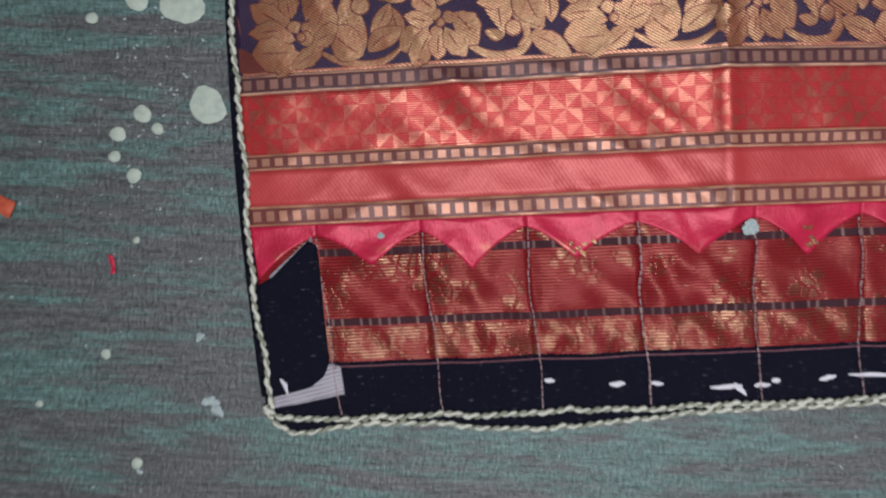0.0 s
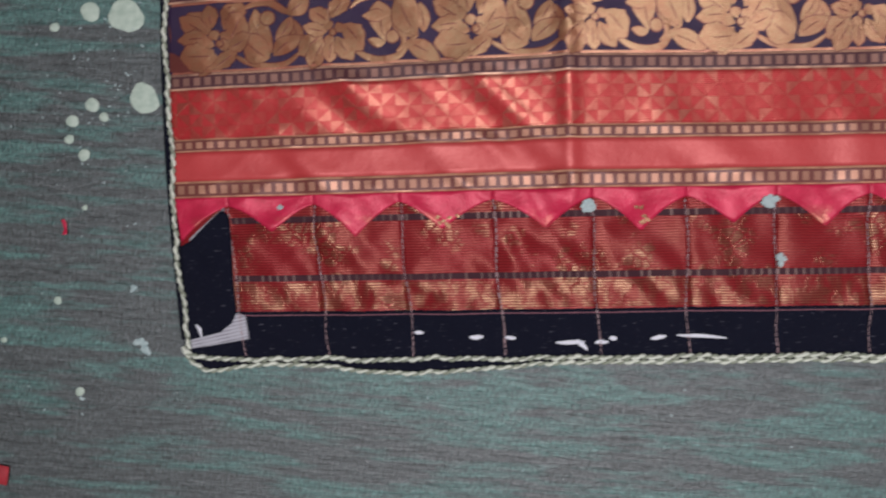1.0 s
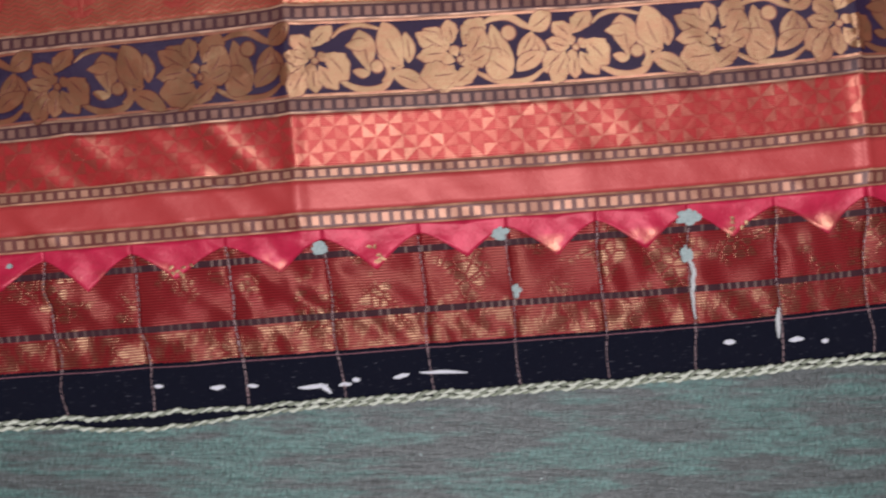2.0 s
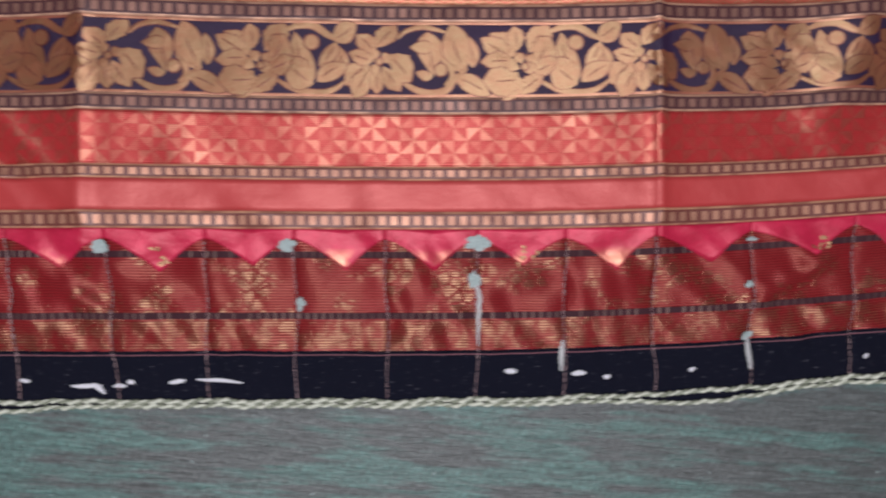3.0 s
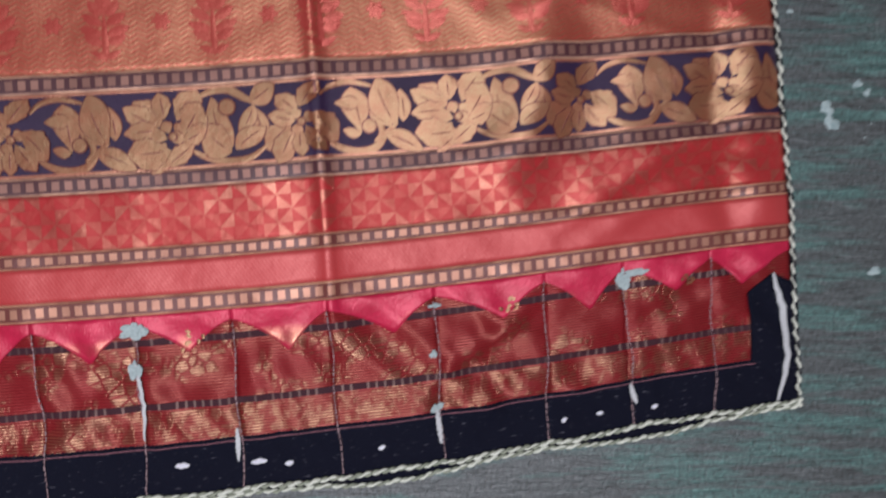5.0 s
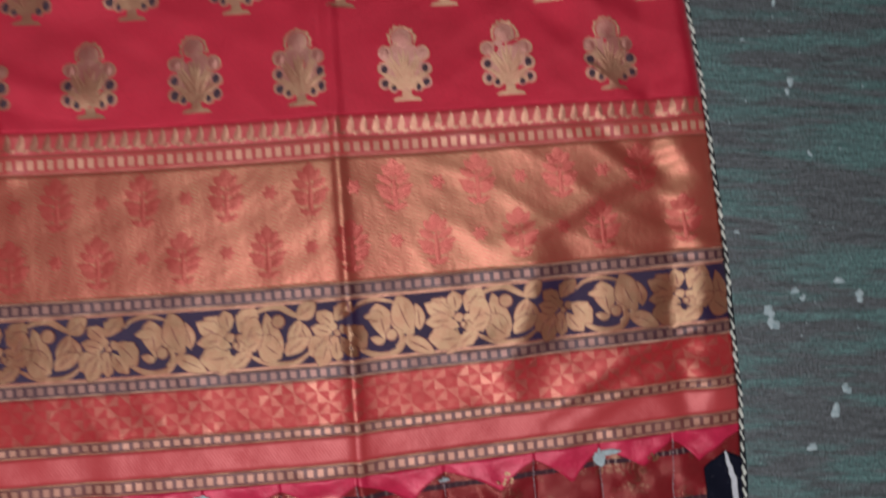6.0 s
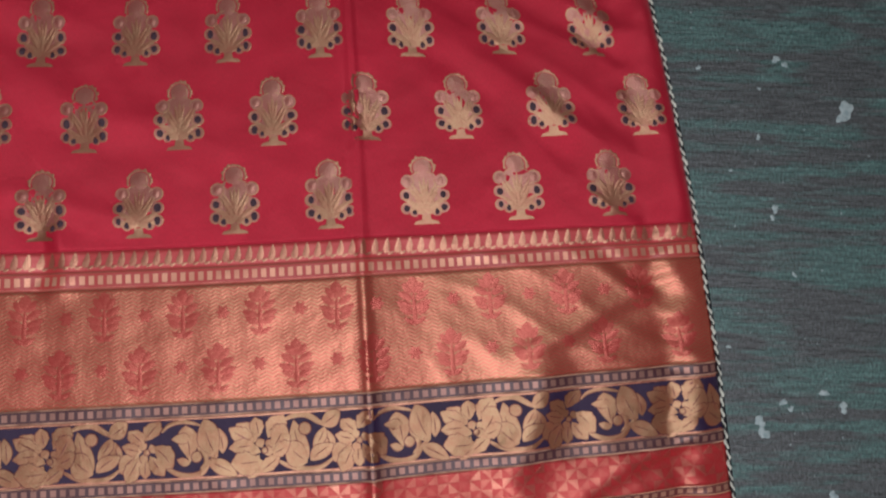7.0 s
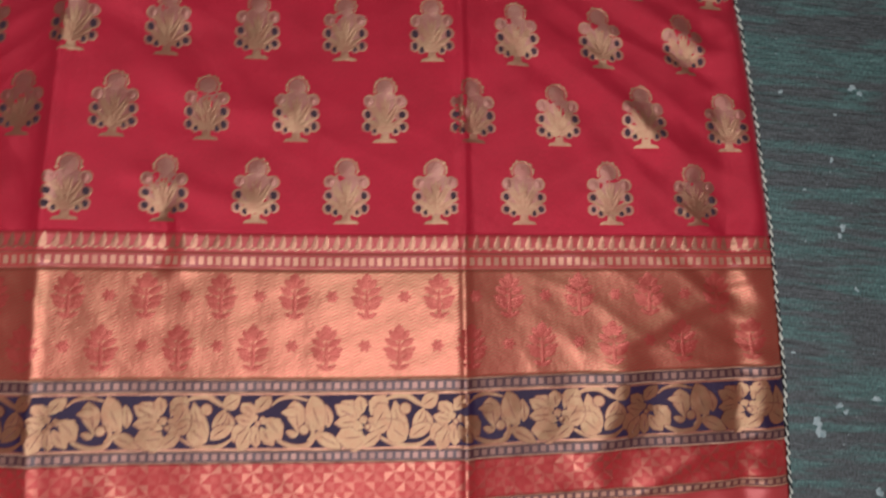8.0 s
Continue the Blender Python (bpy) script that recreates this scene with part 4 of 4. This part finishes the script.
# ---- vase-shaped gold motifs on the crimson field ----
def butti(u, v, k):
    w = new("vase_motif")
    w.parent = SARI
    tagged(w, "gold vase-of-flowers motif with indigo dots")
    w.empty_display_size = 0.01
    rng = random.Random(500 + k)
    gold, dots, hatch = Inlay(), Inlay(), Inlay()
    s = 1.22 + 0.05 * rng.random()

    def P(x, y):
        return u + x * s, v + y * s

    gold.shape([P(*q) for q in ((-0.0115, 0.0), (0.0115, 0.0), (0.0095, 0.0026), (0.0042, 0.0040), (0.0034, 0.0085), (-0.0034, 0.0085), (-0.0042, 0.0040), (-0.0095, 0.0026))])
    for i, a in enumerate((90, 68, 112, 47, 133, 26, 154)):
        x, y = P(0, 0.0095)
        gold.petal(x, y, a, (0.033, 0.031, 0.031, 0.025, 0.025, 0.017, 0.017)[i] * s * rng.uniform(0.88, 1.06), 0.0062 * rng.uniform(0.8, 1.2), bend=(0, -0.1, 0.1, -0.2, 0.2, -0.2, 0.2)[i])
    for a in (79, 101, 58, 122):
        x, y = P(0, 0.019)
        gold.petal(x, y, a, 0.022 * s, 0.0040)
    for sx in (-1, 1):
        for cx, cy, r in ((0.0162, 0.0145, 0.0050), (0.0096, 0.0112, 0.0042), (0.0160, 0.0260, 0.0054), (0.0146, 0.0385, 0.0060)):
            x, y = P(sx * cx, cy)
            a = rng.uniform(0, 360)
            gold.ribbon(arc(x, y, r * 0.96 * s, a, a + rng.uniform(230, 340), 13), 0.0017 * rng.uniform(0.75, 1.2), taper=True)
            hatch.disc(x, y, r * 0.92 * s, r * 0.92 * s, 10, base=0.0001, dome=0.0001)
            (dots if cy < 0.03 else hatch).disc(x, y, r * 0.56 * s * rng.uniform(0.8, 1.1), r * 0.72 * s * rng.uniform(0.8, 1.1), 9, base=0.00028)
    x, y = P(0, 0.0502)
    gold.ribbon(arc(x, y, 0.0124, -25, 205, 15, 0.0118), 0.0020, taper=False)
    for i in range(9):
        a = -10 + 25 * i + rng.uniform(-6, 6)
        gold.petal(x + 0.0118 * math.cos(radians(a)), y + 0.0112 * math.sin(radians(a)), a, 0.0036 * rng.uniform(0.5, 1.1), 0.0046)
    for i in range(4):
        q = -0.0080 + 0.0053 * i
        gold.ribbon([(x + q, y - 0.0035), (x + q * 0.8 + 0.0012, y + 0.001), (x + q * 0.7 + 0.0020, y + 0.0062)], 0.0016)
    gold.ribbon(arc(x, y - 0.0146, 0.0165, 35, 145, 9, 0.0104), 0.0020)
    gold.lay("thread_pattern", BUTTI_GOLD, w)
    dots.lay("dot_pattern", PLUM, w)
    hatch.disc(x, y + 0.0004, 0.0105, 0.0100, 14, base=0.0001)
    hatch.disc(*P(0, 0.0285), 0.0186, 0.0262, 16, base=0.00005, dome=0.0001)
    hatch.lay("thread_ground", DULL_GOLD, w)


count = 0
for v, start, step in ((0.5492, 0.4751, 0.1020), (0.6435, 0.4140, 0.1031), (0.7390, 0.4660, 0.1046), (0.8260, 0.4100, 0.1040), (0.9200, 0.4640, 0.1046)):
    for k in range(-4, 9):
        u = start + step * k
        if U0 + 0.024 < u < U1 - 0.012:
            butti(u, v, count)
            count += 1

# ---- tufts and chalk on the border ----
def tuft(u, v, w, h, k, label="pale blue-grey tuft of glue and thread"):
    t = Inlay()
    rng = random.Random(900 + k)
    for i in range(18):
        a = rng.uniform(0, 6.28)
        t.disc(u + 0.50 * w * rng.random() * math.cos(a), v + 0.45 * h * rng.random() * math.sin(a), w * rng.uniform(0.10, 0.34), h * rng.uniform(0.12, 0.36), 11, dome=0.0004, base=0.0005 + 0.00008 * i)
    t.lay("tuft", TUFT, SARI, label, lift=0.0012)


for k, (u, v, w, h) in enumerate(((0.361, 0.1710, 0.0130, 0.0110), (0.509, 0.1720, 0.0130, 0.0100), (0.6635, 0.1745, 0.0200, 0.0105), (0.6597, 0.1449, 0.0080, 0.0130),
                                  (1.034, 0.1715, 0.0110, 0.0150), (1.044, 0.1765, 0.0160, 0.0060), (0.5176, 0.1249, 0.0060, 0.0095), (0.1068, 0.1761, 0.0060, 0.0040),
                                  (0.8845, 0.0890, 0.0100, 0.0060), (0.8845, 0.1330, 0.0060, 0.0060), (0.8880, 0.1720, 0.0090, 0.0040))):
    tuft(u, v, w, h, k)
for pts, wide in ((((0.6597, 0.150), (0.6620, 0.138), (0.6635, 0.130), (0.6625, 0.110), (0.6616, 0.0896)), 0.0032),
                  (((0.8840, 0.0900), (0.8850, 0.0750), (0.8860, 0.0600)), 0.0040), (((0.7312, 0.0928), (0.7305, 0.0800), (0.7300, 0.0664)), 0.0036),
                  (((1.0368, 0.0824), (1.0390, 0.0730), (1.0419, 0.0641)), 0.0040), (((1.1558, 0.1600), (1.1639, 0.1292), (1.1658, 0.0867), (1.1576, 0.0480)), 0.0058)):
    fine = np.array(pts)
    t = np.linspace(0, 1, 16)
    knots = np.linspace(0, 1, len(fine))
    streak = Inlay()
    streak.ribbon(np.stack([np.interp(t, knots, fine[:, 0]) + 0.0005 * np.sin(40 * t), np.interp(t, knots, fine[:, 1])], -1), wide)
    streak.lay("white_streak", WHITE_THREAD, SARI, "white thread streak", lift=0.0022)

CHALKS = ((0.257, 0.0622, 0.0686 + 0.20, 0.0619), (0.287, 0.0613, 0.296, 0.0607), (0.329, 0.0563, 0.353, 0.0572), (0.346, 0.0590, 0.355, 0.0500), (0.362, 0.0561, 0.373, 0.0566),
          (0.374, 0.0595, 0.380, 0.0600), (0.408, 0.0590, 0.421, 0.0610), (0.430, 0.0616, 0.469, 0.0599), (0.683, 0.0675, 0.693, 0.0672), (0.739, 0.0640, 0.751, 0.0637),
          (0.765, 0.0605, 0.771, 0.0600), (0.837, 0.0625, 0.842, 0.0625), (0.981, 0.0618, 0.985, 0.0620), (1.010, 0.0606, 1.015, 0.0608), (1.054, 0.0586, 1.059, 0.0588), (0.2110, 0.0668, 0.2185, 0.0664))
for k, (ua, va, ub, vb) in enumerate(CHALKS):
    rng = random.Random(300 + k)
    c = Inlay()
    n = 6
    pts = [(ua + (ub - ua) * i / (n - 1), va + (vb - va) * i / (n - 1) + rng.uniform(-0.0005, 0.0005)) for i in range(n)]
    c.ribbon(pts, rng.uniform(0.0030, 0.0048) if ub - ua < 0.025 else 0.0030, base=0.0004)
    c.lay("chalk_mark", CHALK, SARI, "white chalk mark", lift=0.0004)
nick = Inlay()
nick.ribbon([(0.0245, 0.0740), (0.0275, 0.0700), (0.0285, 0.0630)], 0.0034)
nick.lay("chalk_mark", CHALK, SARI, "white chalk mark", lift=0.0022)


# ---- twisted cords along the edges ----
def strand(name, path, radius, offset, pitch, phase, mat, parent, label=""):
    """One strand of a twisted cord round a path of points."""
    p = np.asarray(path, float)
    seg = np.linalg.norm(np.diff(p, axis=0), axis=1)
    s = np.concatenate([[0], np.cumsum(seg)])
    n = int(s[-1] / 0.0012)
    q = np.stack([np.interp(np.linspace(0, s[-1], n), s, p[:, i]) for i in range(3)], -1)
    d = np.gradient(q, axis=0)
    d /= np.linalg.norm(d, axis=1)[:, None]
    flat = np.cross(d, (0, 0, 1.0))
    flat /= np.linalg.norm(flat, axis=1)[:, None]
    up = np.cross(flat, d)
    a = np.linspace(0, s[-1], n) / pitch * 2 * np.pi + phase
    run = np.linspace(0, s[-1], n)
    plump = 1 + 0.28 * np.sin(run * 310 + 2 * np.sin(run * 41) + phase) + 0.22 * np.sin(run * 97 + 3 * phase)
    q = q + flat * (0.0005 * np.sin(run * 160 + 2 * np.sin(run * 57)))[:, None]
    core = q + offset * (np.cos(a)[:, None] * flat * 1.25 + np.sin(a)[:, None] * up)
    k = 6
    ring = np.linspace(0, 2 * np.pi, k, endpoint=False)
    pts = (core[:, None] + radius * plump[:, None, None] * (np.cos(ring)[None, :, None] * flat[:, None] * 1.15 + np.sin(ring)[None, :, None] * up[:, None])).reshape(-1, 3)
    g = np.arange(n * k).reshape(n, k)
    faces = np.stack([g[:-1], np.roll(g, -1, 1)[:-1], np.roll(g, -1, 1)[1:], g[1:]], -1).reshape(-1, 4).tolist()
    return child(name, raw_mesh(name, pts, faces, mat), parent, label)


def cord(us, vs, label, second=None, lift=0.0, pitch=0.0135, size=1.0):
    path = drape(us, vs, 0.0016 + lift)
    holder = new("edge_cord")
    holder.parent = SARI
    holder.empty_display_size = 0.01
    tagged(holder, label)
    strand("cord_strand", path, 0.00135 * size, 0.00095 * size, pitch, 0.0, CREAM, holder)
    strand("cord_strand", path, 0.00110 * size, 0.00110 * size, pitch, math.pi, second or CREAM_DARK, holder)


us = np.concatenate([np.linspace(U0 - 0.0038, U0 + 0.02, 30), np.linspace(U0 + 0.022, U1 - 0.010, 480), np.linspace(U1 - 0.009, U1 + 0.0018, 14)])
wob = 0.0007 * np.sin(us * 61) + 0.0005 * np.sin(us * 143 + 1)
cord(us, V_HEM + wob + 0.6 * corner_turn(us), "cream twisted cord along the lower hem", lift=0.0008, size=0.88)
cord(us, V_HEM - hem_gap(us) - 0.001 + wob * 0.6 + corner_turn(us), "cream twisted cord below the hem", size=0.8)
vs = np.linspace(0.052, V1, 420)
cord(U0 + 0.0012 * np.sin(vs * 33) + 0.0006 * np.sin(vs * 90), vs, "cream twisted cord along the side", lift=0.0006, size=0.85)
vs = np.linspace(0.040, V1, 420)
cord(U1 + 0.0008 * np.sin(vs * 37), vs, "cream and black twisted cord along the side", second=BLACK_CORD, lift=0.0004, pitch=0.011, size=0.85)
